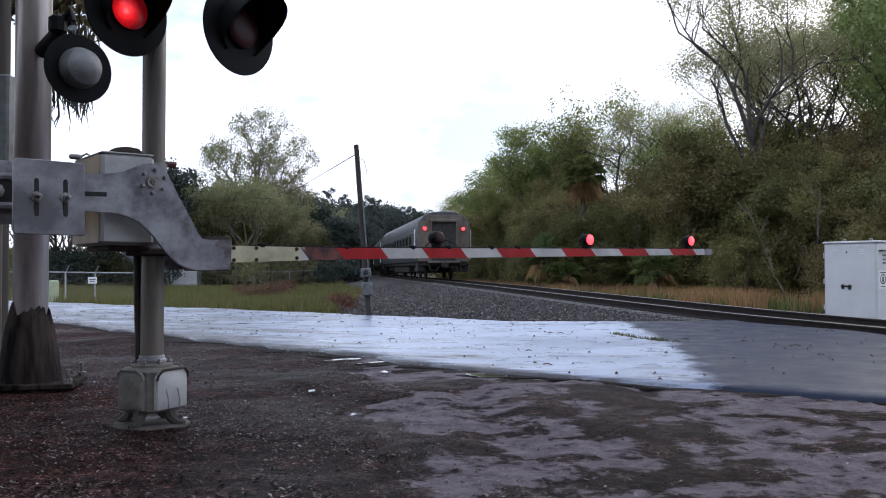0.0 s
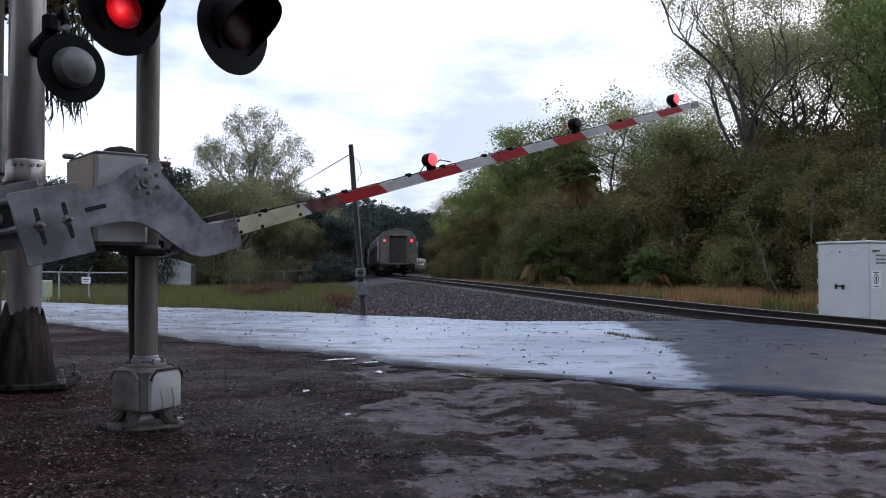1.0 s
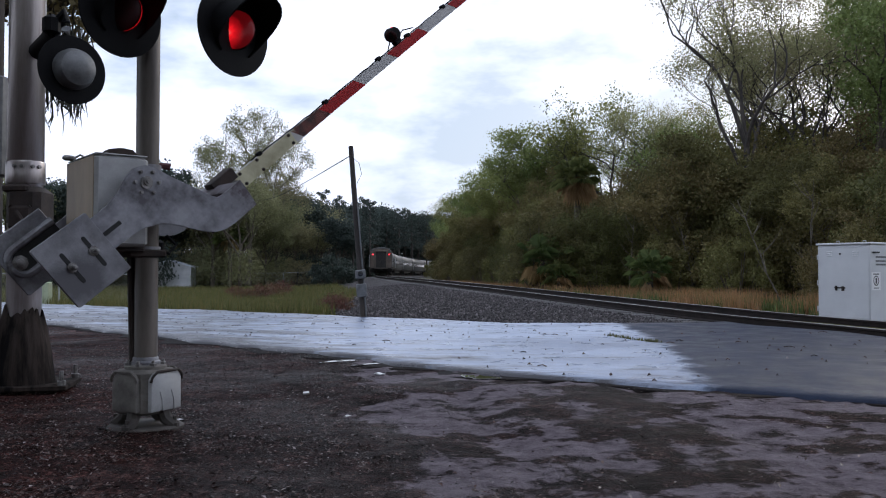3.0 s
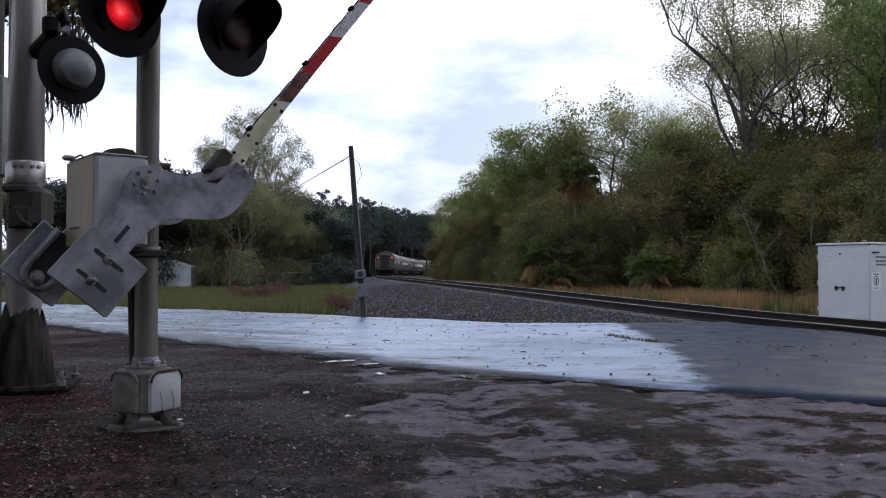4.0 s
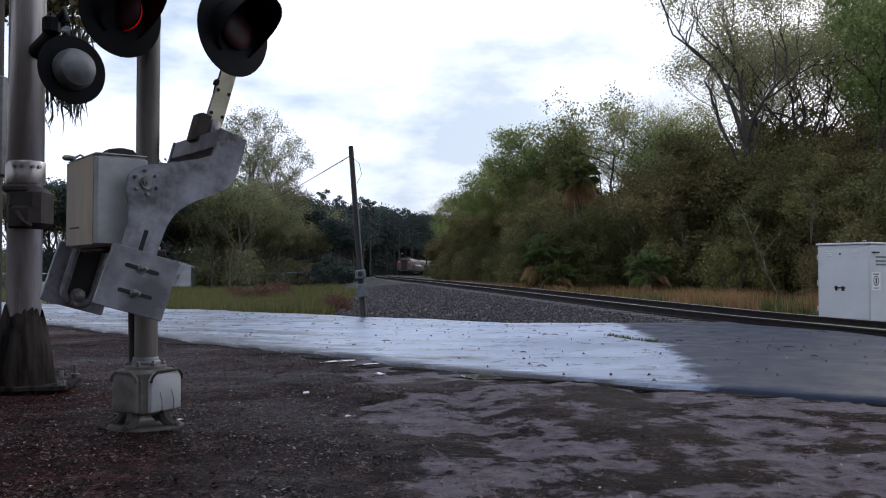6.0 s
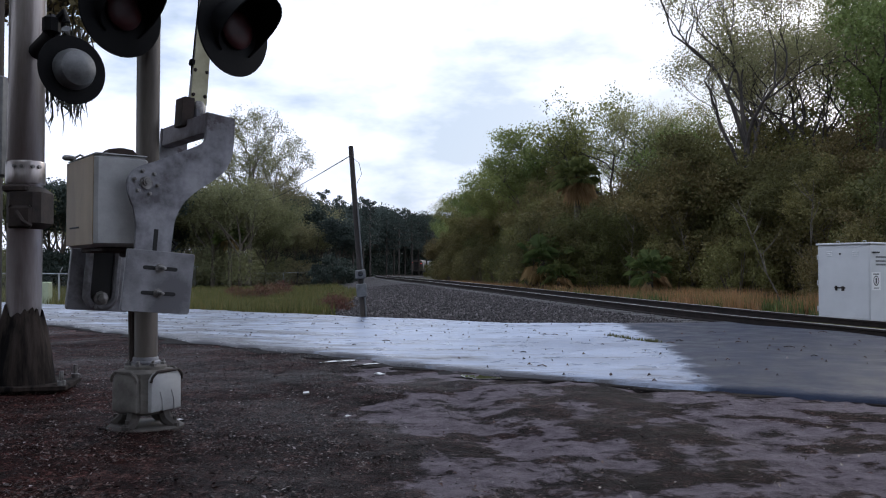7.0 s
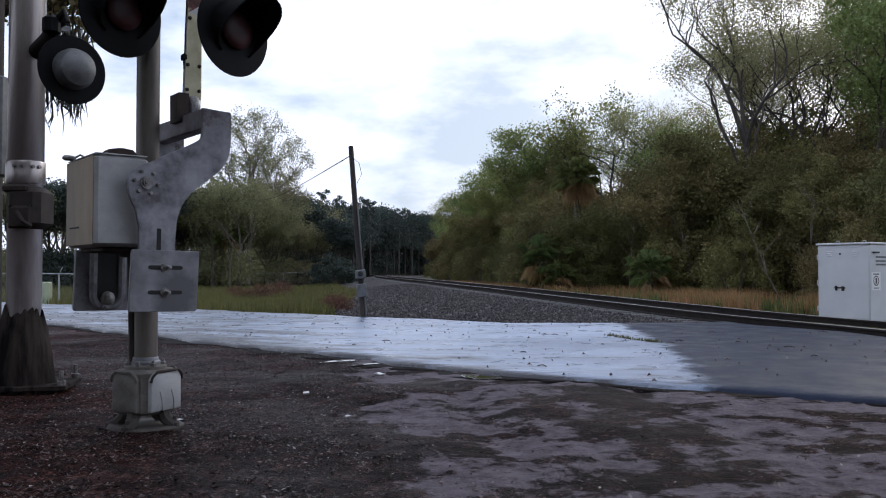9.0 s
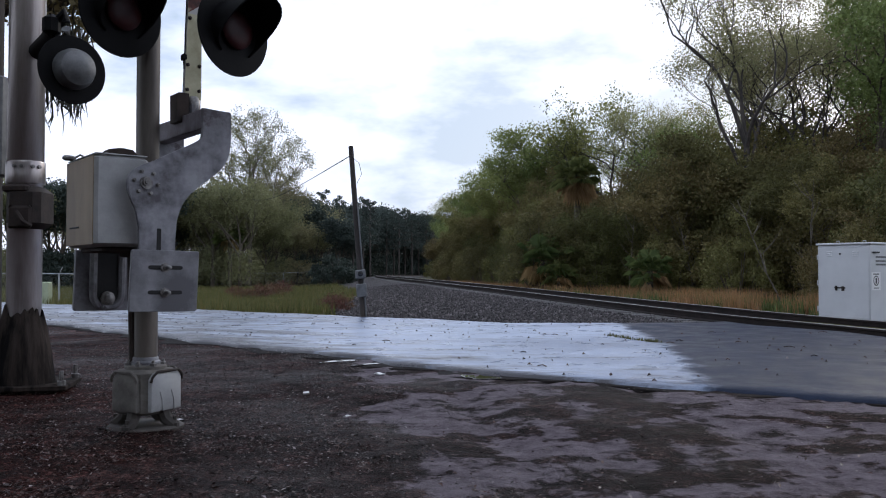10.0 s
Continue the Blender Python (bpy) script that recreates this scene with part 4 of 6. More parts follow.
# ---- flashing signal heads ----
def signal_head(m, label, facing_group):
    """A round black background with a hooded lamp; local -y is the way it shines."""
    h = thing("flashing_signal", m, label, "signal light", facing_group)
    s = Shape().turned([(0.254, -0.006), (0.257, 0.0), (0.254, 0.006), (0.1, 0.012)], 48, pose(0, 0, 0, 90))
    part("background", s, M_BLACK, h, "round black background disc")
    s = Shape().turned([(0.152, -0.004), (0.152, -0.05), (0.13, -0.11), (0.06, -0.15), (0.012, -0.155)], 32, pose(0, 0, 0, 90))
    part("housing", s, M_BACK, h, "grey domed lamp housing")
    # hood: a tube open below, long over the top, its lower front corners rounded away
    rows, steps = [], 36
    for u in (0.0, 0.12, 0.3, 0.5, 0.7, 0.85, 1.0):
        outer, inner = [], []
        for i in range(steps + 1):
            a = radians(-52 + 284 * i / steps)
            reach = 0.025 + 0.235 * float(smooth(-0.75, 0.85, math.sin(a)))
            for ring, r in ((outer, 0.168), (inner, 0.160)):
                ring.append((r * math.cos(a), -reach * u, r * math.sin(a)))
        rows.append(outer + inner[::-1])
    part("hood", Shape().loft(rows), M_BLACK, h, "long black visor")
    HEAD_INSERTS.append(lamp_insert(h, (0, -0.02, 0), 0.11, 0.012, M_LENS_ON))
    return h


# ---- gate motion, train motion are keyed in motions() ----
ARM_ROWS = [(0.0, 0.95), (0.3, 5.0), (0.5, 8.2), (1.0, 15.7), (1.5, 22.3), (2.0, 28.6), (2.5, 34.6), (2.7, 36.8), (3.25, 43.0), (3.8, 48.8), (4.5, 56.6), (5.0, 62.1), (5.5, 67.7), (5.7, 70.0), (6.25, 76.6), (6.8, 83.2), (7.0, 85.5), (7.3, 88.4), (7.5, 89.5), (7.8, 88.9), (8.2, 89.1), (10.0, 89.1)]
TRAIN_ROWS = [(0.0, 48.8), (0.5, 59.5), (1.0, 70.6), (2.0, 94.3), (3.0, 117.5), (4.0, 141.5), (5.0, 166.5), (5.7, 184.5), (6.8, 213.0), (7.3, 225.5), (8.0, 243.5), (9.0, 269.5), (10.0, 295.5)]


def at(x, y, d, lift=0.0):
    """The point at depth d along a sight line given in picture units of the wide view."""
    return Vector(((x - 784) / 1500 * d, d, 1.0 + (482 - y) / 1500 * d + lift))


def signals():
    k = 1.08
    for px_, py_, d, rz, lab in ((210, 18, 5.15, 52, "black round crossing signal with a red lens and long visor"), (411, 52, 5.12, 56, "black round crossing signal with a red lens and long visor"),
                                 (124, 122, 6.3, 228, "crossing signal seen from behind with grey domed housing")):
        p = at(px_, py_, d)
        h = signal_head(pose(p.x, p.y, p.z, 0, 0, rz), lab, "flashing crossing signals")
        h.scale = (k, k, k) if rz < 180 else (1.0, 1.0, 1.0)
        if rz < 180:
            s = Shape().tube([(0, 0.0, 0.1), (0, 0.16, 0.2), (0, 0.16, 0.42)], [0.03, 0.035, 0.035], 10)
            part("mount", s.box(-0.05, 0.05, 0.06, 0.2, 0.36, 0.46, 0.02), M_BLACK, h)
        else:
            part("mount", Shape().tube([(0, -0.03, 0.13), (0, -0.05, 0.24), (0.05, 0.0, 0.30)], [0.03, 0.032, 0.035], 10), M_BACK, h)
            for a in (90, 215, 325):
                c, d = math.cos(radians(a)), math.sin(radians(a))
                part("lug", Shape().box(-0.022, 0.022, -0.03, -0.006, -0.022, 0.022, 0.006, pose(0.158 * c, 0, 0.158 * d, 0, 45, 0)), M_BACK, h)
            part("latch", Shape().tube([(0, -0.06, -0.15), (0, -0.05, -0.20)], [0.012, 0.016], 8), M_BOLT, h)
        HEADS.append(h)
    # pipe cross-arms that carry the heads
    a = thing("signal_cross_arm", Matrix(), "grey pipe cross-arm clamped to the gate mast", "cross arm")
    m = Vector((-1.91, 5.5, 2.98))
    pts = [HEADS[0].matrix_world.translation + Vector((-0.12, 0.12, 0.45)), m, HEADS[1].matrix_world.translation + Vector((-0.12, 0.12, 0.5))]
    part("pipe", Shape().tube(pts, 0.03, 12), M_PAINT, a)
    part("clamp", Shape().turned([(0.09, 2.9), (0.09, 3.06)], 20, Matrix.Translation((-1.91, 5.5, 0))), M_PAINT, a)


HEADS = []
signals()


def ragged_foot():
    """A rough stub, a little wider towards the ground, with an uneven top."""
    rows = []
    for r, z in ((0.25, 0.07), (0.235, 0.2), (0.215, 0.36), (0.19, 0.5), (0.165, 0.6), (0.150, 0.66), (0.139, 0.665)):
        ring = []
        for i in range(60):
            a = 6.28318 * i / 60
            q = r * (1 + 0.05 * noise.noise(Vector((math.cos(a) * 3, math.sin(a) * 3, z * 1.5))))
            ring.append((q * math.cos(a), q * math.sin(a), z + (0.10 * noise.noise(Vector((math.cos(a) * 2.4, math.sin(a) * 2.4, 5))) + 0.05 * noise.noise(Vector((math.cos(a) * 7, math.sin(a) * 7, 2))) if z > 0.3 else 0)))
        rows.append(ring)
    return Shape().loft(rows)


def signal_mast():
    """The wide old pipe mast beside the gate, on a dark flared foot with a base plate."""
    x, y = -3.53, 7.15
    t = thing("signal_mast", pose(x, y, 0), "thick weathered pipe mast on a dark flared iron foot", "mast")
    part("pole", Shape().turned([(0.138, 0.3), (0.138, 1.78), (0.144, 1.79), (0.144, 4.8)], 32), M_OLDMAST, t, "streaked grey pipe")
    part("foot", ragged_foot(), M_FOOT, t, "dark rusted flared foot")
    part("base_plate", Shape().box(-0.42, 0.40, -0.30, 0.30, 0.03, 0.075, 0.008, pose(0, 0, 0, 0, 0, 12)).box(-0.36, 0.3, -0.24, 0.24, -0.05, 0.03, 0, pose(0, 0, 0, 0, 0, 12)), M_FOOT, t)
    for a, b in ((0.36, -0.26), (-0.36, -0.26), (0.36, 0.26), (-0.36, 0.26)):
        s = Shape().turned([(0.034, 0.07), (0.034, 0.11), (0.018, 0.112), (0.018, 0.19)], 8, pose(0, 0, 0, 0, 0, 12) @ Matrix.Translation((a, b, 0)))
        part("anchor_bolt", s, M_BOLT, t)
    part("band", Shape().turned([(0.152, 1.74), (0.156, 1.75), (0.156, 1.92), (0.152, 1.93)], 32), M_OLDMAST, t, "bolted steel band")
    for a in (-95, -75, -45, -25):
        c, d = math.cos(radians(a)), math.sin(radians(a))
        s = Shape().turned([(0.016, 0), (0.016, 0.02)], 6, Matrix.Translation((0.155 * c, 0.155 * d, 1.88)) @ pose(0, 0, 0, 90, 0, a + 90))
        part("bolt", s, M_BOLT, t)
    s = Shape().box(-0.10, 0.19, -0.165, 0.16, 1.36, 1.715, 0.05)
    s.box(-0.06, 0.14, -0.19, -0.15, 1.36, 1.55, 0.03).box(-0.12, 0.1, -0.175, -0.10, 1.66, 1.73, 0.02)
    s.tube([(0.02, -0.19, 1.5), (0.08, -0.21, 1.42), (0.14, -0.18, 1.38)], 0.02, 6)
    part("junction_box", s, M_RUST, t, "dark rusted clamp box")
    # bracket that holds the rear-facing signal
    p = HEADS[2].matrix_world.translation - Vector((x, y, 0))
    s = Shape().tube([(0.1, -0.05, p.z + 0.34), (0.5 * p.x, 0.5 * p.y, p.z + 0.36), (p.x - 0.12, p.y + 0.02, p.z + 0.37)], [0.07, 0.06, 0.05], 10)
    s.box(p.x - 0.22, p.x - 0.10, p.y - 0.06, p.y + 0.07, p.z + 0.25, p.z + 0.42, 0.035)
    s.tube([(p.x - 0.13, p.y, p.z + 0.36), (p.x - 0.06, p.y, p.z + 0.44), (p.x - 0.05, p.y, p.z + 0.36)], 0.03, 8)
    part("bracket", s, M_BLACK, t)
    # old wooden post and a flat enclosure at its back
    w = thing("wooden_post", pose(-4.25, 7.9, 0), "dark weathered timber post behind the mast", "post")
    part("timber", Shape().turned([(0.13, -0.1), (0.125, 1.5), (0.115, 4.6)], 18), M_WOODPOLE, w)
    b = thing("utility_box", pose(-4.02, 7.55, 0), "flat grey utility enclosure on a thin post", "utility box")
    part("case", Shape().box(-0.12, 0.115, -0.09, 0.09, 1.85, 2.75, 0.02), M_BACK, b)
    part("post", Shape().turned([(0.03, -0.05), (0.03, 1.86)], 12), M_MAST, b)


signal_mast()


def leaning_pole():
    x, y = -1.77, 18.95
    t = thing("utility_pole", pose(x, y, float(ground_z(x, y)) - 0.05, 0, -4.4, 0), "slim leaning weathered wooden pole with meter boxes", "utility pole")
    part("timber", Shape().turned([(0.068, -0.2), (0.065, 1.5), (0.055, 3.86), (0.05, 3.9)], 14), M_WOODPOLE, t)
    for z, h, lab in ((1.02, 0.2, "small grey meter box"), (0.66, 0.3, "small grey switch box")):
        part("meter_box", Shape().box(-0.1, 0.13, -0.16, -0.06, z - h / 2, z + h / 2, 0.02), M_BACK, t, lab)
    part("meter_glass", Shape().turned([(0.06, 0), (0.055, 0.03), (0.02, 0.045)], 16, pose(0.02, -0.16, 1.03, 90)), M_GLASSDARK, t)
    part("conduit", Shape().tube([(0.07, -0.06, -0.1), (0.07, -0.06, 0.55), (0.06, -0.06, 2.6)], 0.018, 8), M_BACK, t)
    s = Shape().tube([(0.0, -0.05, 3.66), (0.16, -0.05, 3.5), (0.2, -0.05, 3.25), (0.08, -0.06, 3.05)], 0.006, 5)
    part("drop_wire", s, M_BLACK, t)
    # overhead service wire towards the house
    top = Vector((x - 0.29, y, 3.62))
    end = Vector((-17.4, 76.0, 7.6))
    pts = [top.lerp(end, i / 24) - Vector((0, 0, 0.5 * math.sin(3.14159 * i / 24))) for i in range(25)]
    w = thing("overhead_wire", Matrix(), "thin overhead service wire from the leaning pole", "wire")
    part("wire", Shape().tube(pts, 0.012, 5), M_BLACK, w)


leaning_pole()


def cabinet():
    near, back = Vector((9.50, 18.85)), Vector((8.80, 19.9))
    d = (near - back).normalized()
    L = (near - back).length
    yaw = math.degrees(math.atan2(d.y, d.x))
    z = -0.10
    t = thing("signal_cabinet", pose(back.x, back.y, z, 0, 0, yaw), "pale grey steel signal cabinet with latch, vents and warning notices", "cabinet")
    H = 1.72
    part("body", Shape().box(0, L, 0.0, 1.6, 0.0, H, 0.012), M_CAB, t)
    part("roof", Shape().box(-0.03, L + 0.03, -0.035, 1.63, H + 0.001, H + 0.05, 0.012), M_CAB, t, "overhanging flat roof")
    part("plinth", Shape().box(0.04, L - 0.04, 0.04, 1.56, -0.3, 0.0), M_CONC, t)
    door = part("door", Shape().box(0.03, L - 0.03, -0.016, -0.001, 0.05, H - 0.06, 0.005), M_CAB, t)
    for x in (0.3, L - 0.33):
        s = Shape()
        for k in range(3):
            s.box(x - 0.07, x + 0.07, -0.03, -0.014, H - 0.16 - 0.045 * k, H - 0.142 - 0.045 * k, 0.004)
        part("vent", s, M_PAPER, door)
    s = Shape().box(0.42, 0.68, -0.04, -0.014, 0.73, 0.76, 0.006)
    s.box(0.44, 0.49, -0.05, -0.014, 0.68, 0.79, 0.01)
    s.box(0.6, 0.66, -0.055, -0.014, 0.67, 0.78, 0.01)
    part("handle", s, M_RUST, door, "dark latch with padlock")
    part("lock", Shape().turned([(0.02, 0), (0.02, 0.012)], 10, pose(0.56, -0.015, H - 0.2, 90)), M_INK, door)
    for z_ in (0.25, 0.85, 1.45):
        s = Shape().turned([(0.014, z_ - 0.06), (0.014, z_ + 0.06)], 8, Matrix.Translation((-0.004, -0.012, 0)))
        part("hinge", s, M_CAB, door)
    for x in (0.32, L - 0.3):
        part("lifting_eye", Shape().tube([(x - 0.04, 0.3, H + 0.04), (x - 0.03, 0.3, H + 0.1), (x + 0.03, 0.3, H + 0.1), (x + 0.04, 0.3, H + 0.04)], 0.012, 6), M_FENCE, t)
    # front face, across local x = L: notices
    x0 = L + 0.001
    p = part("notice", Shape().box(x0, x0 + 0.006, 0.04, 0.40, 0.70, 1.10, 0.001), M_PAPER, t, "white warning notice with a black ring")
    ring = Shape()
    rows = []
    for i in range(25):
        a = 6.28318 * i / 24
        rows.append([(x0 + 0.007, 0.22 + r * math.cos(a), 0.91 + r * math.sin(a)) for r in (0.09, 0.115)] + [(x0 + 0.0062, 0.22 + r * math.cos(a), 0.91 + r * math.sin(a)) for r in (0.115, 0.09)])
    ring.loft(rows, caps=False)
    ring.box(x0 + 0.0062, x0 + 0.008, 0.19, 0.25, 0.84, 0.97)
    ring.box(x0 + 0.0062, x0 + 0.008, 0.1, 0.34, 1.045, 1.07)
    ring.box(x0 + 0.0062, x0 + 0.008, 0.12, 0.32, 0.735, 0.755)
    part("print", ring, M_INK, p, smooth=False)
    s = Shape()
    for zz, w in ((1.42, 0.5), (1.33, 0.42), (1.25, 0.5)):
        s.box(x0, x0 + 0.004, 0.22, 0.22 + w, zz, zz + 0.04)
    part("lettering_bar", s, M_BACK, t, smooth=False)
    part("hasp", Shape().box(x0, x0 + 0.06, 0.08, 0.3, 1.53, 1.56, 0.006), M_INK, t)


cabinet()


def fence():
    """Chain-link fence with top rail along the yard; its posts lean a little."""
    rng = random.Random(3)
    t = thing("chain_link_fence", Matrix(), "galvanised chain-link fence with top rail and angled barb arms", "fence")
    m, n, l, p = nodes_of("chain_link_mesh")
    p.inputs["Base Color"].default_value = (0.3, 0.31, 0.31, 1)
    p.inputs["Roughness"].default_value = 0.5
    wires = Shape()
    pts = [(-24.0, 31.4), (-21.5, 31.4), (-19, 31.4), (-16.6, 31.4), (-15.4, 31.4), (-14.2, 31.4), (-13.1, 31.4), (-11.65, 31.4)]
    far = [(-23.5 + 3.0 * i, 76.0 + 0.4 * i) for i in range(6)]
    for run, h in ((pts, 1.12), (far, 1.25)):
        for i, (x, y) in enumerate(run):
            z = float(ground_z(x, y))
            part("post", Shape().tube([(x, y, z - 0.1), (x + rng.uniform(-0.02, 0.02), y, z + h)], 0.03, 8), M_FENCE, t)
            if run is pts or i % 2:
                part("barb_arm", Shape().tube([(x, y, z + h), (x + 0.16, y - 0.1, z + h + 0.25)], 0.014, 5), M_FENCE, t)
        a = [(x, y, float(ground_z(x, y)) + h) for x, y in run]
        part("top_rail", Shape().tube(a, 0.022, 6), M_FENCE, t)
        for (x0, y0), (x1, y1) in zip(run[:-1], run[1:]):
            L = math.hypot(x1 - x0, y1 - y0)
            z = float(ground_z(x0, y0))
            k = int(L / 0.11)
            for j in range(-10, k):
                for sg in (0, 1):
                    a0, a1 = j / k, (j + h / 0.11) / k
                    za, zb = 0.05, h
                    if a0 < 0:
                        za += (0 - a0) / (a1 - a0) * (zb - za)
                        a0 = 0
                    if a1 > 1:
                        zb -= (a1 - 1) / (a1 - a0) * (zb - za)
                        a1 = 1
                    if sg:
                        a0, a1 = 1 - a0, 1 - a1
                    A = Vector((x0 + (x1 - x0) * a0, y0 + (y1 - y0) * a0, z + za))
                    B = Vector((x0 + (x1 - x0) * a1, y0 + (y1 - y0) * a1, z + zb))
                    wires.tube([A, B], 0.0016, 3)
    tagged(part("mesh_wire", wires, m, t, "diamond chain-link wire", smooth=False), kind="stuff")
    s = thing("fence_notice", Matrix(), "small white notice wired to the fence", "sign")
    part("panel", Shape().box(-13.35, -13.02, 31.33, 31.345, 0.52, 0.76, 0.002), M_PAPER, s)
    part("lettering_bar", Shape().box(-13.3, -13.07, 31.32, 31.328, 0.66, 0.69).box(-13.28, -13.1, 31.32, 31.328, 0.59, 0.61), M_INK, s, smooth=False)
    c = thing("utility_pedestal", Matrix(), "pale green utility pedestal by the fence", "utility box")
    part("case", Shape().box(-14.45, -14.05, 30.2, 30.55, -0.15, 0.65, 0.03), surface("pale_green_paint", (0.30, 0.34, 0.22), (0.38, 0.42, 0.28)), c)


fence()


def shed():
    t = thing("shed", pose(-23.05, 72, -0.30, 0, 0, 8), "small white shed with a pale metal roof across the field", "shed")
    wall = surface("white_siding", (0.34, 0.35, 0.36), (0.45, 0.46, 0.47), 2, 0.6)
    roof = surface("pale_metal_roof", (0.5, 0.55, 0.62), (0.65, 0.7, 0.78), 2, 0.35, 0.4)
    part("wall", Shape().box(-2.0, 1.6, 0, 3, 0, 1.75, 0.01), wall, t)
    s = Shape().slab([(-2.15, 1.72), (-2.15, 1.8), (-0.2, 2.35), (1.75, 1.8), (1.75, 1.72), (-0.2, 2.25)], -0.15, 3.2)
    part("roof", s, roof, t, smooth=False)
    s = Shape().slab([(-2.0, 1.75), (-0.2, 2.24), (1.6, 1.75)], 0.0, 0.1)
    part("gable", s, wall, t, smooth=False)
    part("door", Shape().box(-1.3, -0.5, -0.03, 0.0, 0.02, 1.6, 0.01), wall, t)


shed()


# ---- train ----
def body_section(y, shrink=0.0):
    """Rounded coach section, half width 1.58 m, roof at 3.95 m above the rail."""
    w, top, low = 1.58 - shrink, 3.95 - shrink, 1.02
    pts = [(-w * 0.93, low), (-w, low + 0.25), (-w, 2.35), (-w * 0.975, 2.95), (-w * 0.90, 3.38), (-w * 0.74, 3.68), (-w * 0.45, 3.87), (0, top)]
    return [(x, y, z) for x, z in pts] + [(-x, y, z) for x, z in reversed(pts[:-1])]


def coach(rear):
    """A stainless coach 25.9 m long; local +y is the way it runs, its rear buffer face is at y = 0."""
    L = 25.6
    t = thing("rail_coach", Matrix(), "stainless steel passenger coach at the end of the train" if rear else "stainless steel passenger coach within the train", "train coach", "coaches of the train")
    part("body", Shape().loft([body_section(0.0, 0.05), body_section(0.08), body_section(L - 0.08), body_section(L, 0.05)]), M_STEELCAR, t, "stainless body shell")
    # corrugations along the lower side and roof
    s = Shape()
    for side in (-1, 1):
        for z in (1.35, 1.45, 1.55, 1.65, 1.75):
            s.box(side * 1.585 - 0.012, side * 1.585 + 0.012, 0.5, L - 0.5, z - 0.02, z + 0.02)
    part("fluting", s, M_STEELCAR, t, smooth=False)
    for side in (-1, 1):
        band = Shape().box(side * 1.583 - 0.006, side * 1.583 + 0.006, 1.5, L - 1.5, 2.0, 2.62)
        b = part("window_band", band, M_DOORCAR, t, "dark window band", smooth=False)
        for i in range(11):
            y = 2.6 + i * 1.95
            part("window", Shape().box(side * 1.59 - 0.006, side * 1.59 + 0.006, y, y + 1.3, 2.08, 2.55, 0.004), M_GLASSDARK, b)
        part("stripe", Shape().box(side * 1.584 - 0.005, side * 1.584 + 0.005, 0.3, L - 0.3, 2.72, 2.80), M_BACK, t, "pale stripe along the side", smooth=False)
        part("grab_rail", Shape().tube([(side * 1.62, 0.45, 1.2), (side * 1.64, 0.45, 1.35), (side * 1.64, 0.45, 2.75), (side * 1.62, 0.45, 2.9)], 0.035, 6), M_PAPER, t, "white vertical grab rail")
        part("step", Shape().box(side * 1.25 - 0.25, side * 1.25 + 0.25, 0.3, 1.1, 0.45, 0.95, 0.04), M_DARKCAR, t)
    # end face: recessed vestibule with folded diaphragm, posts, marker lamps
    e = Shape()
    for x0, x1 in ((-1.5, -0.74), (0.74, 1.5)):
        e.box(x0, x1, -0.03, 0.02, 1.05, 3.35, 0.02)
    e.box(-1.1, 1.1, -0.03, 0.02, 3.3, 3.72, 0.02)
    part("end_panel", e, M_CAREND, t, "grimy corrugated end panel")
    part("diaphragm", Shape().box(-0.74, 0.74, -0.02, 0.03, 1.1, 3.3), M_DOORCAR, t, "dark gangway curtain")
    s = Shape().box(-0.82, -0.70, -0.22, 0.0, 1.05, 3.42, 0.03).box(0.70, 0.82, -0.22, 0.0, 1.05, 3.42, 0.03).box(-0.82, 0.82, -0.22, 0.0, 3.3, 3.48, 0.03)
    part("gangway_frame", s, M_CAREND, t)
    part("gangway_door", Shape().box(-0.5, 0.5, -0.035, -0.02, 1.1, 3.1, 0.01), M_DOORCAR, t)
    s = Shape()
    for x in (-0.3, -0.1, 0.1, 0.3):
        s.box(x - 0.012, x + 0.012, -0.05, -0.03, 1.15, 3.1)
    part("door_rib", s, M_DARKCAR, t, smooth=False)
    part("buffer_plate", Shape().box(-0.95, 0.95, -0.28, 0.0, 0.94, 1.08, 0.03), M_CAREND, t)
    for x in (-1.12, 1.12):
        lamp = part("marker_lamp", Shape().turned([(0.13, 0), (0.13, 0.06), (0.115, 0.07)], 16, pose(x, -0.03, 2.93, 90)), M_BLACK, t)
        part("lens", Shape().turned([(0.11, 0), (0.09, 0.04), (0.02, 0.06)], 16, pose(x, -0.10, 2.93, 90)), M_LENS_HOT if rear else M_LENS_OFF, lamp, "red marker lens")
    s = Shape().box(-0.14, 0.14, -0.55, 0.0, 0.72, 0.95, 0.03).box(-0.18, 0.18, -0.68, -0.5, 0.66, 1.0, 0.05)
    part("coupler", s, M_DARKCAR, t)
    s = Shape()
    s.tube([(-0.9, -0.1, 0.95), (-0.8, -0.22, 0.55), (-0.5, -0.25, 0.5), (-0.3, -0.3, 0.75)], 0.035, 6)
    s.tube([(0.9, -0.1, 0.95), (0.95, -0.25, 0.5), (0.7, -0.25, 0.42), (0.35, -0.3, 0.75)], 0.035, 6)
    part("air_hose", s, M_DARKCAR, t)
    part("underframe", Shape().box(-1.35, 1.35, 0.05, L - 0.05, 0.78, 1.04, 0.05).box(-1.2, 1.2, 7.5, 18, 0.35, 0.8, 0.05), M_DARKCAR, t)
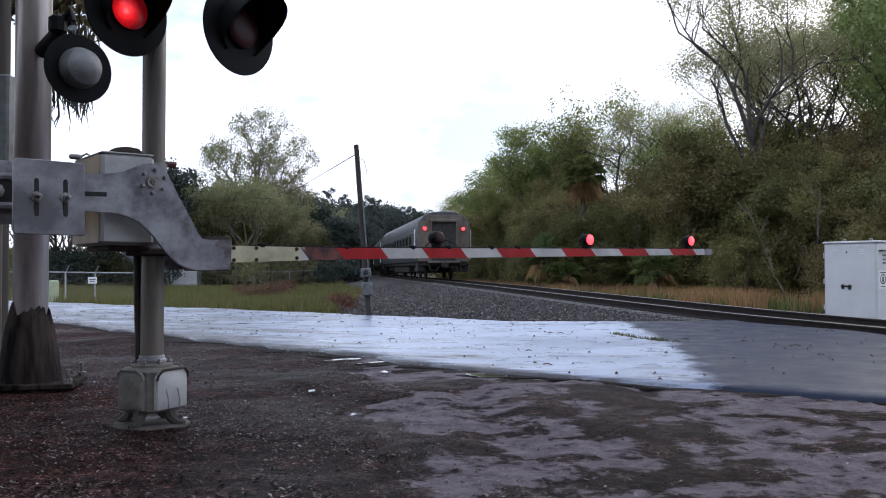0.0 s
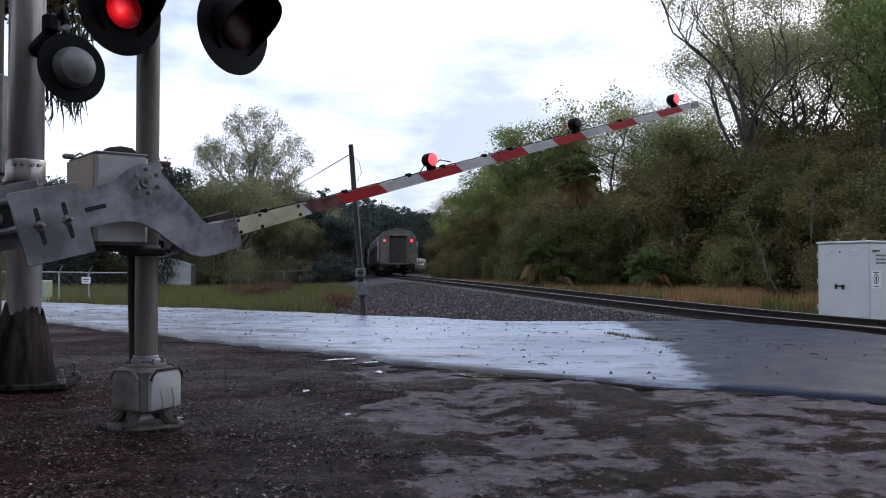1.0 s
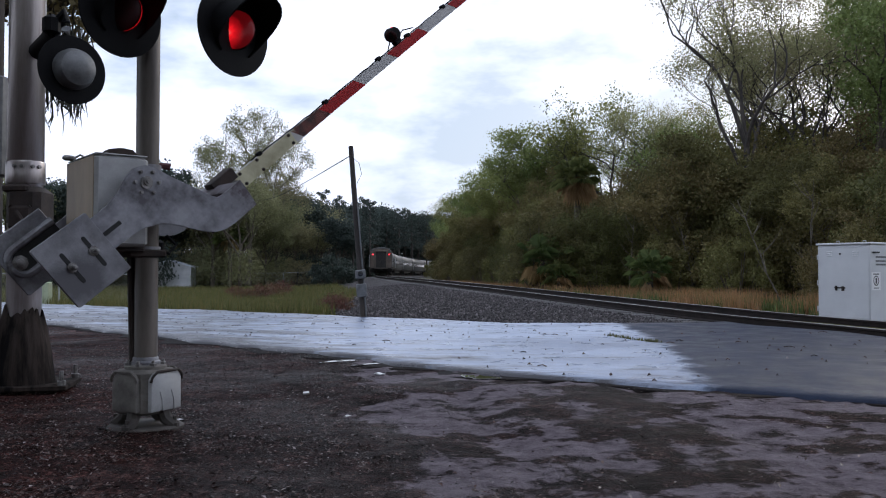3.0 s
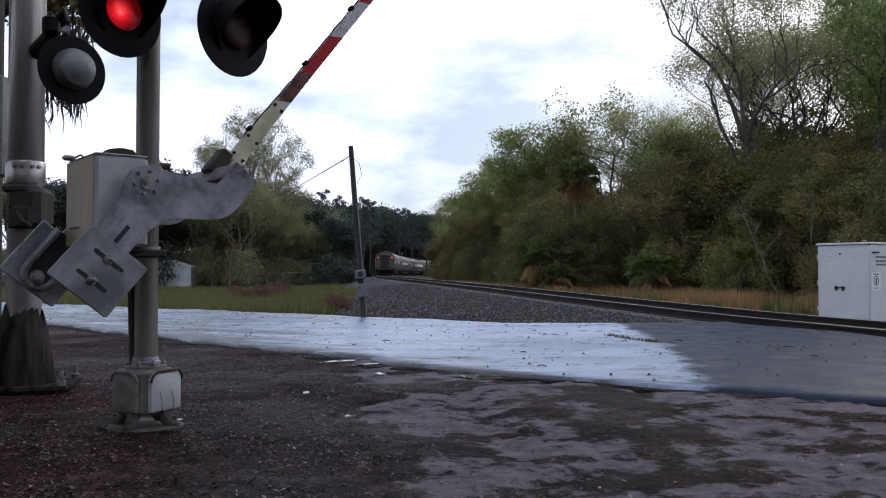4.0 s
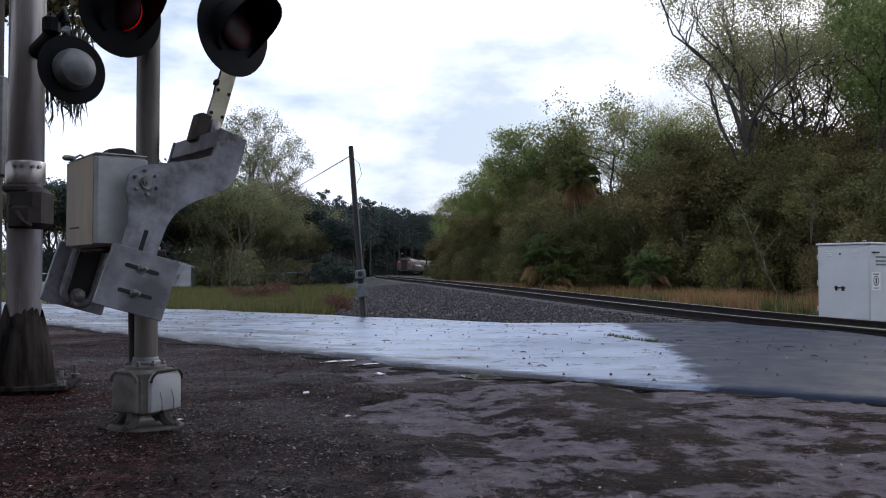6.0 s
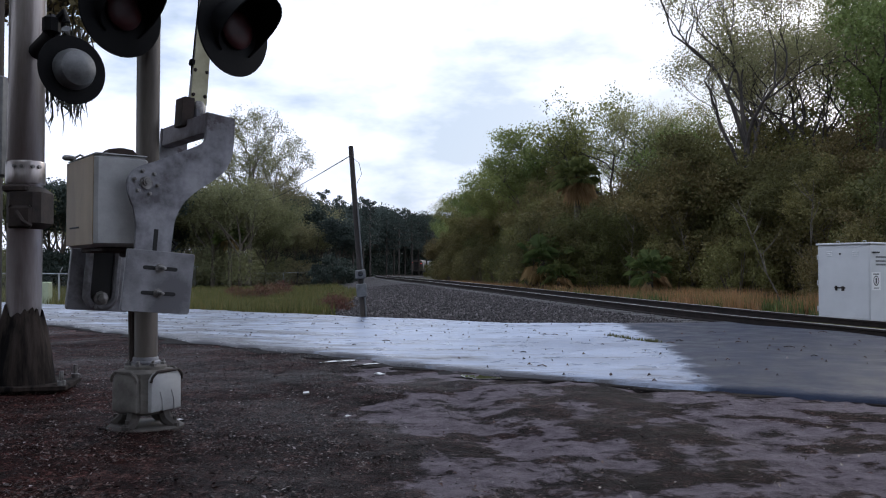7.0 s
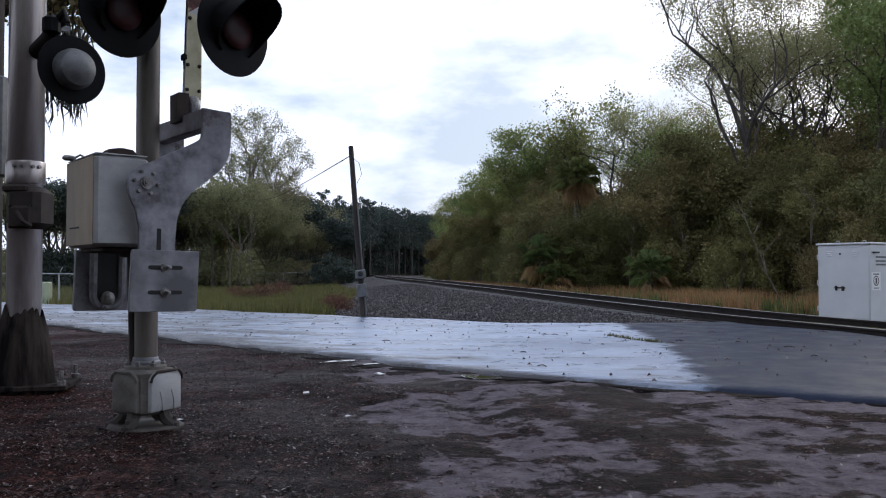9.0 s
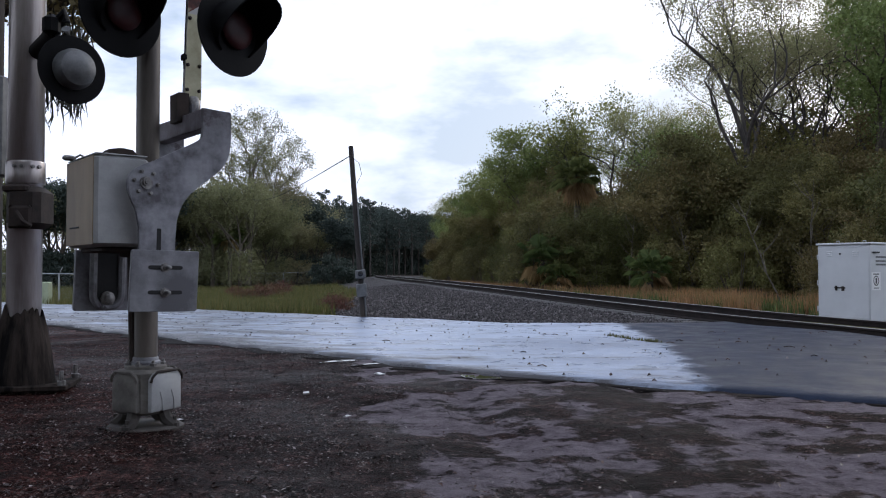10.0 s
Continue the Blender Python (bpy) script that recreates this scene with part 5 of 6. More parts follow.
    for y0 in (3.6, L - 3.6):
        tr = part("truck", Shape().box(-1.1, -0.9, y0 - 1.7, y0 + 1.7, 0.42, 0.72, 0.05).box(0.9, 1.1, y0 - 1.7, y0 + 1.7, 0.42, 0.72, 0.05).box(-1.0, 1.0, y0 - 0.3, y0 + 0.3, 0.5, 0.8, 0.05), M_DARKCAR, t)
        for dy in (-1.3, 1.3):
            w = Shape().tube([(-0.9, y0 + dy, 0.46), (0.9, y0 + dy, 0.46)], 0.07, 8)
            for x in (-0.755, 0.755):
                w.turned([(0.3, -0.06), (0.46, -0.06), (0.455, 0.06), (0.3, 0.07)], 20, pose(x, y0 + dy, 0.46, 0, 90, 0))
            part("wheelset", w, M_RUST, tr)
    for y in (4, 9, 14, 19):
        s = Shape().box(-0.5, 0.5, y, y + 2.2, 3.9, 4.03, 0.04)
        part("roof_vent", s, M_STEELCAR, t)
    return t


rear_coach = coach(True)
mid_coach = coach(False)
COACHES = [rear_coach, mid_coach] + [copy_thing(mid_coach, Matrix()) for _ in range(4)]


def ahead(y, dist):
    """The y of the point that lies dist metres further along the track."""
    step = dist / 40
    for _ in range(40):
        g = 2 * 8.244e-4 * y - 0.25834
        y += step / math.sqrt(1 + g * g)
    return y


def motions():
    # the gate arm swings up about its pivot
    walk(gate_arm, [(t, Matrix.Translation((PIVOT_X, 0, PIVOT_Z)) @ pose(0, 0, 0, 0, -a, 0)) for t, a in ARM_ROWS])
    # added plates turn to imitate flashing: two heads and two arm lamps alternate, the tip lamp stays lit
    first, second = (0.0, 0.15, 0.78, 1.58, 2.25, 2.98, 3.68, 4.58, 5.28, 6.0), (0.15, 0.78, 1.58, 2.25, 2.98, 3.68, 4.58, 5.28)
    for flip_plate, changes, lit in ((HEAD_INSERTS[0], first[1:], True), (HEAD_INSERTS[1], second, False), (HEAD_INSERTS[2], (), False),
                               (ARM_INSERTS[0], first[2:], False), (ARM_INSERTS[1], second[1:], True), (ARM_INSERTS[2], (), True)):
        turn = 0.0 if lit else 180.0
        x, y, z = flip_plate.location
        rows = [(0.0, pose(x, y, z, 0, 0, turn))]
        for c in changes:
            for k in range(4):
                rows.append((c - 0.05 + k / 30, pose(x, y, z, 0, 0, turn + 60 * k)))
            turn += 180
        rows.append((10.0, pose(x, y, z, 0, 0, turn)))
        walk(flip_plate, rows)
    # the coaches run along the curve
    for k, c in enumerate(COACHES):
        rows = []
        for t, y in TRAIN_ROWS:
            a = ahead(y, 26.3 * k + 3.6)
            b = ahead(a, 18.4)
            pa, pb = Vector((track_x(a), a, rail_z(a))), Vector((track_x(b), b, rail_z(b)))
            d = (pb - pa).normalized()
            yaw = math.degrees(math.atan2(d.y, d.x)) - 90
            pitch = math.degrees(math.asin(d.z))
            o = pa - d * 3.6
            rows.append((t, pose(o.x, o.y, o.z, pitch, 0, yaw)))
        walk(c, rows)


# ---- trees and plants ----
def leaf_cloud(rng, centres, radii, per, size, flat=0.8, droop=0.0):
    """Many small folded leaves round given clump centres: arrays of vertices and triangles."""
    centres = np.asarray(centres, float)
    n = len(centres) * per
    c = np.repeat(centres, per, 0)
    r = np.repeat(np.asarray(radii, float), per)[:, None]
    d = rng.normal(size=(n, 3))
    d /= np.linalg.norm(d, axis=1)[:, None]
    p = c + d * r * (rng.random((n, 1)) ** 0.45) * np.array([1, 1, flat])
    p[:, 2] -= droop * rng.random(n) * r[:, 0]
    a = rng.normal(size=(n, 3))
    a /= np.linalg.norm(a, axis=1)[:, None]
    b = np.cross(a, rng.normal(size=(n, 3)))
    b /= np.linalg.norm(b, axis=1)[:, None]
    s = size * rng.uniform(0.55, 1.35, (n, 1))
    a, b = a * s, b * s * 0.42
    mid = np.cross(a, b) / s * 0.25
    v = np.stack([p - a * 0.5, p + b + mid, p + a * 0.5, p - b + mid], 1).reshape(-1, 3)
    i = np.arange(n)[:, None] * 4
    return v, np.concatenate([i + [0, 1, 2], i + [0, 2, 3]])


def grow(rng, shape, p, d, length, r, depth, tips, spread, lift, shrink=0.72, bend=0.13):
    """A limb that bends, thins and forks; its ends are collected in tips."""
    pts, rad = [p], [r]
    q = Vector(p)
    dd = Vector(d).normalized()
    k = 4 if depth > 1 else 3
    for i in range(k):
        dd = (dd + Vector((rng.gauss(0, bend), rng.gauss(0, bend), rng.gauss(0, bend * 0.6) + lift))).normalized()
        q = q + dd * (length / k)
        pts.append(tuple(q))
        rad.append(r * (1 - 0.45 * (i + 1) / k))
        if depth <= 2 and i > 0:
            tips.append(tuple(q))
    shape.tube(pts, rad, 7 if depth > 2 else (4 if depth > 0 else 3))
    if depth <= 0:
        tips.append(tuple(q))
        return
    for j in range(rng.choice((2, 3, 3)) if depth > 1 else 3):
        a = rng.uniform(0, 6.283)
        side = Vector((math.cos(a), math.sin(a), rng.uniform(-0.15, 0.35)))
        nd = (dd * (1 - spread) + side * spread).normalized()
        start = Vector(pts[-1 - (j % 2)])
        grow(rng, shape, tuple(start), nd, length * rng.uniform(shrink - 0.1, shrink + 0.1), r * 0.55 * rng.uniform(0.8, 1.1), depth - 1, tips, spread, lift, shrink, bend)


def tree(name, seed, label, trunk_h, limb, depth, leaf_mat, per, size, clump, bark=None, r=0.16, spread=0.5, lift=0.05, lean=(0, 0), low=0, flat=0.8, droop=0.0, bend=0.13, limbs=4, low_reach=2.0):
    rng = random.Random(seed)
    nr = np.random.default_rng(seed)
    t = thing(name, Matrix(), label, "tree")
    wood, tips = Shape(), []
    top = Vector((lean[0] * trunk_h, lean[1] * trunk_h, trunk_h))
    pts = [Vector((0, 0, -0.3)).lerp(top, i / 5) + Vector((rng.gauss(0, 0.05), rng.gauss(0, 0.05), 0)) * (i > 0) for i in range(6)]
    wood.tube(pts, [r * (1.25 - 0.5 * i / 5) for i in range(6)], 9)
    for j in range(limbs):
        a = j * 6.283 / limbs + rng.uniform(-0.5, 0.5)
        d = Vector((math.cos(a) * spread, math.sin(a) * spread, 1 - spread * 0.6))
        grow(rng, wood, tuple(pts[-1 - j % 2]), d, limb * rng.uniform(0.8, 1.15), r * 0.6, depth, tips, spread, lift, 0.72, bend)
    grow(rng, wood, tuple(pts[-1]), Vector((lean[0], lean[1], 1)), limb * 1.1, r * 0.7, depth, tips, spread, lift, 0.72, bend)
    for _ in range(low):
        a, z = rng.uniform(0, 6.283), rng.uniform(0.1, 1.0) * trunk_h
        q = rng.uniform(0.4, low_reach)
        tips.append((math.cos(a) * q + lean[0] * z, math.sin(a) * q + lean[1] * z, z))
    part("trunk", wood, bark or M_BARK, t, smooth=True)
    v, f = leaf_cloud(nr, tips, [clump * rng.uniform(0.6, 1.4) for _ in tips], per, size, flat, droop)
    keep = v[:, 2].reshape(-1, 4).min(1) > 0.0
    crown = new("crown", sheet("crown", v, f[np.tile(keep, 2)], leaf_mat, False))
    crown.parent = t
    return t


def bush(name, seed, label, w, h, leaf_mat, n, per, size, twig=None):
    rng = random.Random(seed)
    t = thing(name, Matrix(), label, "bush")
    wood, tips = Shape(), []
    for i in range(n):
        a, q = rng.uniform(0, 6.283), rng.random() ** 0.5
        x, y = math.cos(a) * q * w, math.sin(a) * q * w
        z = h * (0.12 + 0.88 * rng.random() * (1 - 0.55 * q * q))
        tips.append((x, y, z))
        if i % 3 == 0:
            wood.tube([(x * 0.3, y * 0.3, -0.1), (x * 0.7, y * 0.7, z * 0.5), (x, y, z)], [0.03, 0.02, 0.006], 4)
    part("stem", wood, twig or M_BARK, t)
    v, f = leaf_cloud(np.random.default_rng(seed), tips, [0.42 * rng.uniform(0.6, 1.4) for _ in tips], per, size)
    crown = new("foliage", sheet("foliage", v, f, leaf_mat, False))
    crown.parent = t
    return t


def pine(name, seed, label, h, leaf_mat):
    """A tall pine: bare straight stem, short limbs with needle clumps in its upper half."""
    rng = random.Random(seed)
    t = thing(name, Matrix(), label, "tree")
    wood, tips, sizes = Shape(), [], []
    wood.tube([(0, 0, -0.3), (rng.gauss(0, 0.1), 0, h * 0.5), (rng.gauss(0, 0.2), 0, h)], [0.24, 0.18, 0.04], 8)
    for i in range(26):
        u = 0.42 + 0.58 * i / 25
        a, L = i * 2.4 + rng.uniform(-0.4, 0.4), (1.25 - u) * h * 0.24 * rng.uniform(0.6, 1.2)
        e = (math.cos(a) * L, math.sin(a) * L, u * h + 0.15 * L)
        wood.tube([(0, 0, u * h), (e[0] * 0.6, e[1] * 0.6, u * h), e], [0.06, 0.04, 0.02], 4)
        for k in (0.55, 0.85, 1.05):
            tips.append((e[0] * k, e[1] * k, e[2] + rng.uniform(-0.2, 0.3)))
            sizes.append(rng.uniform(0.4, 0.75))
    part("trunk", wood, M_DARKBARK, t)
    v, f = leaf_cloud(np.random.default_rng(seed), tips, sizes, 46, 0.26, 0.6)
    crown = new("crown", sheet("crown", v, f, leaf_mat, False))
    crown.parent = t
    return t


def frond(shape, base, d, length, n, width, droop, rng):
    """A fan-palm frond: stalk and stiff leaflets."""
    d = Vector(d).normalized()
    hub = Vector(base) + d * length * 0.5 + Vector((0, 0, -droop * 0.12))
    shape.tube([base, tuple(Vector(base) + d * length * 0.3), tuple(hub)], [0.025, 0.02, 0.012], 4)
    side = d.cross(Vector((0, 0, 1)))
    side = side.normalized() if side.length > 0.05 else Vector((1, 0, 0))
    up = side.cross(d)
    for i in range(n):
        a = radians(-105 + 210 * i / (n - 1))
        dir_ = (d * math.cos(a) + side * math.sin(a) + up * 0.15).normalized()
        L = length * 0.55 * (0.7 + 0.3 * math.cos(a)) * rng.uniform(0.85, 1.1)
        m_ = hub + dir_ * L * 0.55
        tip = hub + dir_ * L + Vector((0, 0, -droop * L * 0.55))
        cr = dir_.cross(up).normalized() * width
        k = len(shape.v)
        shape.v += [tuple(hub), tuple(m_ + cr), tuple(tip), tuple(m_ - cr)]
        shape.f += [(k, k + 1, k + 2), (k, k + 2, k + 3)]


def palm(name, seed, label, h, dead, fr=26, length=1.9):
    rng = random.Random(seed)
    t = thing(name, Matrix(), label, "palm")
    if h > 0.6:
        s = Shape()
        rows = [(0.17 + 0.03 * math.sin(i * 2.1), -0.2 + (h + 0.2) * i / 30) for i in range(31)]
        s.turned(rows, 12)
        part("trunk", s, M_BARK, t)
    live, brown = Shape(), Shape()
    for i in range(fr):
        a, e = rng.uniform(0, 6.283), rng.uniform(-0.45, 1.4)
        frond(live, (0, 0, h), (math.cos(a) * math.cos(e), math.sin(a) * math.cos(e), math.sin(e)), length * rng.uniform(0.8, 1.1), 15, 0.04, 0.85, rng)
    part("fronds", live, M_PALM, t, smooth=False)
    if dead:
        for i in range(dead):
            a, e = rng.uniform(0, 6.283), rng.uniform(-1.35, -0.15)
            frond(brown, (0, 0, h), (math.cos(a) * math.cos(e), math.sin(a) * math.cos(e), math.sin(e)), length * rng.uniform(0.45, 0.85), 13, 0.05, 1.3, rng)
        part("dead_skirt", brown, M_PALMDEAD, t, "brown hanging dead fronds", smooth=False)
    return t


def scatter(kinds, spots, seed, group):
    """Place the first of each kind and copies of it."""
    rng = random.Random(seed)
    used = set()
    for k, x, y, s in spots:
        ob = kinds[k]
        z = float(ground_z(x, y))
        m = pose(x, y, z, 0, 0, rng.uniform(0, 360))
        m = m @ Matrix.Diagonal((s, s, s * rng.uniform(0.92, 1.08), 1))
        if k not in used:
            tagged(ob, group=group)
            used.add(k)
            ob.matrix_basis = m
        else:
            copy_thing(ob, m).matrix_basis = m


def treeline():
    kinds = {
        "green": tree("broadleaf_tree", 11, "bright green spring broadleaf tree beside the track", 4.2, 2.6, 3, M_LEAF_GREEN, 56, 0.12, 0.7, low=10, bend=0.18),
        "airy": tree("broadleaf_tree", 18, "open-crowned tree with young green leaves and dark limbs", 4.6, 2.9, 4, M_LEAF_GREEN, 9, 0.12, 0.55, bark=M_DARKBARK, r=0.15, spread=0.5, bend=0.2),
        "tall": tree("broadleaf_tree", 12, "tall thinly leaved tree with dark forking limbs", 6.0, 2.9, 4, M_LEAF_PALE, 22, 0.075, 0.58, bark=M_DARKBARK, r=0.16, spread=0.45, lift=0.08, low=60, bend=0.2, low_reach=2.0),
        "thin": tree("broadleaf_tree", 19, "tall grey-twigged tree with sparse young leaves", 5.4, 2.7, 4, M_LEAF_PALE, 16, 0.075, 0.6, bark=M_DARKBARK, r=0.15, spread=0.5, lift=0.06, low=50, bend=0.22, low_reach=2.2),
        "dark": tree("evergreen_oak", 13, "dense dark evergreen tree leafed down to the ground", 3.0, 2.1, 3, M_LEAF_DARK, 56, 0.125, 0.8, low=60),
        "olive": tree("broadleaf_tree", 14, "dull olive tree with brownish twigs in the thicket", 3.2, 2.2, 3, M_LEAF_OLIVE, 50, 0.125, 0.8, low=50),
        "bush": bush("thicket_bush", 15, "dense dark roadside thicket bush", 2.0, 4.2, M_LEAF_DARK, 95, 150, 0.075),
        "scrub": bush("thicket_bush", 16, "olive brown scrub bush at the wood's edge", 1.8, 3.6, M_LEAF_OLIVE, 85, 145, 0.075),
    }
    rng = random.Random(21)
    spots = []
    # front of the wood along the far side of the track
    y = 24.0
    while y < 290:
        off = rng.uniform(7.0, 9.0) + max(0, (44 - y)) * 0.13 + 2.6 * float(smooth(100, 150, y))
        x = track_x(y) + off
        kind = rng.choice(("bush", "scrub", "bush", "scrub", "olive"))
        spots.append((kind, x, y, rng.uniform(0.85, 1.25) * (0.8 if y < 45 else 1.0) * (0.6 if kind == "olive" else 1.0)))
        y += rng.uniform(1.5, 2.4) * (1 + y / 120)
    # body of the wood
    y = 26.0
    while y < 300:
        for depth in (2.0, 4.5, 7.5, 11.5, 16):
            yy = y + rng.uniform(-1.5, 1.5)
            x = track_x(yy) + 8.5 + depth + max(0, (44 - yy)) * 0.13 + 2.6 * float(smooth(100, 150, yy)) + rng.uniform(-1, 1)
            spots.append((rng.choice(("dark", "olive", "dark", "olive", "olive") if depth < 8 and yy < 60 else ("dark", "olive", "dark", "green", "olive") if depth < 8 else ("olive", "thin", "green", "dark")), x, yy, rng.uniform(0.8, 1.1) * (0.60 if yy < 44 else 0.66 if yy < 80 else 0.85 if yy < 120 else 1.0)))
        y += rng.uniform(3.2, 4.6) * (1 + y / 110)
    y = 22.0
    while y < 110:
        for depth in (2.2, 5.0, 8.0, 12.0):
            yy = y + rng.uniform(-1, 1)
            spots.append((rng.choice(("bush", "scrub")), track_x(yy) + 8.5 + depth + max(0, (44 - yy)) * 0.13 + rng.uniform(-1, 1), yy, rng.uniform(1.1, 1.5)))
        y += 2.6 * (1 + y / 140)
    # tall trees at the bend of the wood
    for px_, d, s, k in ((1325, 38, 1.12, "tall"), (1440, 42, 1.15, "thin"), (1385, 45, 1.15, "thin"), (1350, 48, 1.1, "tall"), (1560, 41, 1.2, "tall"), (1562, 35, 1.2, "green"), (1335, 46, 1.05, "olive"), (1385, 48, 1.1, "dark"), (1430, 45, 1.05, "olive"), (1475, 47, 1.15, "dark"), (1515, 44, 1.1, "olive"), (1250, 50, 0.95, "olive"), (1650, 38, 1.2, "tall"), 
                         (1085, 60, 1.12, "airy"), (1130, 62, 1.1, "airy"), (1050, 64, 1.1, "airy"), (1160, 58, 1.0, "thin"), (1185, 56, 0.95, "airy"), (940, 64, 1.08, "green"), (985, 66, 1.0, "green"), (1130, 58, 0.9, "olive"), (975, 60, 0.85, "olive"), (1030, 58, 0.85, "olive"),
                         (870, 84, 1.1, "green"), (905, 72, 1.0, "green"), (895, 76, 1.0, "olive"), (840, 100, 1.1, "olive"), (815, 112, 1.0, "thin"), (830, 104, 1.05, "green"), (855, 92, 1.1, "olive")):
        p = at(px_, 482, d)
        spots.append((k, p.x, p.y, s))
    # unseen trees added behind the viewer close the place and hold back sky light
    for i in range(12):
        spots.append((("dark", "olive")[i % 2], -20 + 3.6 * i + rng.uniform(-1, 1), -9 - abs(i - 6) * 0.4 + rng.uniform(-1.5, 1.5), 1.25))
    # thicket under the tall trees
    for i, px_ in enumerate(range(1190, 1640, 42)):
        d = 40 - 4.5 * (px_ - 1190) / 400 + rng.uniform(-1.5, 1.5)
        p = at(px_, 482, d)
        spots.append((("olive", "dark", "scrub", "dark")[i % 4], p.x, p.y, (0.78, 0.84, 1.7, 0.74)[i % 4] * rng.uniform(0.9, 1.08)))
    scatter(kinds, spots, 31, "trees of the wood beyond the track")


treeline()


def left_side():
    kinds = {
        "bare": tree("field_tree", 41, "tall feathery tree with thin young leaves at the field's edge", 5.6, 3.5, 4, M_LEAF_HAZE, 17, 0.115, 0.6, bark=M_PALEBARK, r=0.24, spread=0.40, lift=0.10, low=60, low_reach=3.4),
        "dark": tree("evergreen_oak", 43, "dense dark evergreen tree behind the field", 3.2, 2.4, 3, M_LEAF_FAR_HAZED, 32, 0.22, 0.95, low=70),
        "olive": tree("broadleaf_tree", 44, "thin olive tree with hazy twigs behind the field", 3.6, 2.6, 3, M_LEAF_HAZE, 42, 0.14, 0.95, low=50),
        "far": tree("evergreen_oak", 47, "dark tree of the far wood, tinted blue-green for haze", 3.2, 2.4, 3, M_LEAF_FAR_HAZED, 28, 0.28, 1.0, low=70),
        "bush": bush("thicket_bush", 45, "low dark bush at the field's edge", 2.0, 2.6, M_LEAF_FAR_HAZED, 70, 80, 0.16),
        "haze": bush("thicket_bush", 49, "low olive bush under the field trees", 2.0, 2.8, M_LEAF_HAZE, 70, 80, 0.13),
        "red": bush("thicket_bush", 46, "reddish brown bare scrub in the field", 1.0, 1.0, M_REDBUSH, 40, 30, 0.10),
        "pine": pine("pine_tree", 48, "tall dark pine above the far wood", 17.0, M_LEAF_FAR_HAZED),
    }
    rng = random.Random(51)
    spots = []
    for px_, d, s, k in ((440, 76, 1.0, "bare"), (492, 82, 0.8, "bare"), (372, 86, 0.6, "bare"), (320, 86, 0.72, "olive"), (395, 80, 0.66, "olive"), (470, 78, 0.62, "olive"), (520, 84, 0.68, "olive"), (560, 92, 0.8, "olive"),
                         (330, 96, 0.8, "olive"), (240, 88, 0.8, "olive"), (420, 90, 0.8, "olive"), (465, 94, 0.85, "olive"), (505, 92, 0.8, "olive"), (545, 96, 0.8, "olive"), (360, 92, 0.8, "olive"), (160, 80, 1.0, "dark"), (90, 75, 1.0, "dark"), (20, 70, 1.0, "olive"), (-80, 66, 1.0, "dark"), (600, 84, 0.72, "dark"), (100, 120, 1.2, "olive"),
                         (585, 72, 0.9, "bush"), (605, 78, 0.9, "bush"), (565, 84, 1.0, "bush"), (430, 78, 0.9, "haze"), (480, 80, 0.9, "haze"), (380, 80, 0.9, "haze"), (525, 82, 1.0, "haze"), (455, 40, 0.62, "red"), (478, 43, 0.7, "red"), (432, 39, 0.5, "red"), (500, 50, 0.7, "red"), (415, 46, 0.5, "red"), (590, 22.5, 0.38, "red"), (604, 24, 0.4, "red")):
        p = at(px_, 482, d)
        spots.append((k, p.x, p.y, s))
    y = 72.0
    while y < 330:
        for off in (-9, -13, -18, -24):
            yy = y + rng.uniform(-2, 2)
            x = track_x(min(yy, 260)) + off - 2 + rng.uniform(-1.5, 1.5) - max(0, 90 - yy) * 0.12
            spots.append((rng.choice(("olive", "olive", "dark") if yy < 125 else ("far", "far", "dark")), x, yy, rng.uniform(0.85, 1.1) * (1 + max(0, yy - 90) / 220)))
        y += rng.uniform(4, 6) * (1 + y / 200)
    # dense low growth closes the view under the crowns
    for row in range(3):
        for i in range(34):
            p = at(-160 + 23 * i + rng.uniform(-8, 8), 482, 92 + 7 * row + rng.uniform(-2, 2) + max(0, i - 24) * 2.0)
            if p.x < track_x(p.y) - 8:
                spots.append(("haze" if row == 0 and -100 < i * 23 - 160 < 540 else "bush", p.x, p.y - (10 if row == 0 else 0), rng.uniform(1.0, 1.4)))
    for px_, d, s in ((655, 150, 0.86), (643, 155, 0.8), (697, 205, 0.98), (706, 200, 0.93), (717, 210, 0.98), (729, 206, 0.9), (741, 215, 0.92), (755, 212, 0.9), (766, 220, 0.95), (570, 125, 0.72), (600, 130, 0.74), (625, 140, 0.76), (684, 200, 0.85)):
        p = at(px_, 482, d)
        spots.append(("pine", p.x, p.y, s))
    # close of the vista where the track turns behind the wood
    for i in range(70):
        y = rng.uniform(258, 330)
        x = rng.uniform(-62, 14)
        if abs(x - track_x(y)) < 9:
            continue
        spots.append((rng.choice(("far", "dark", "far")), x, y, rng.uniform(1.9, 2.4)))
    scatter(kinds, spots, 61, "trees behind the field and along the track")


left_side()


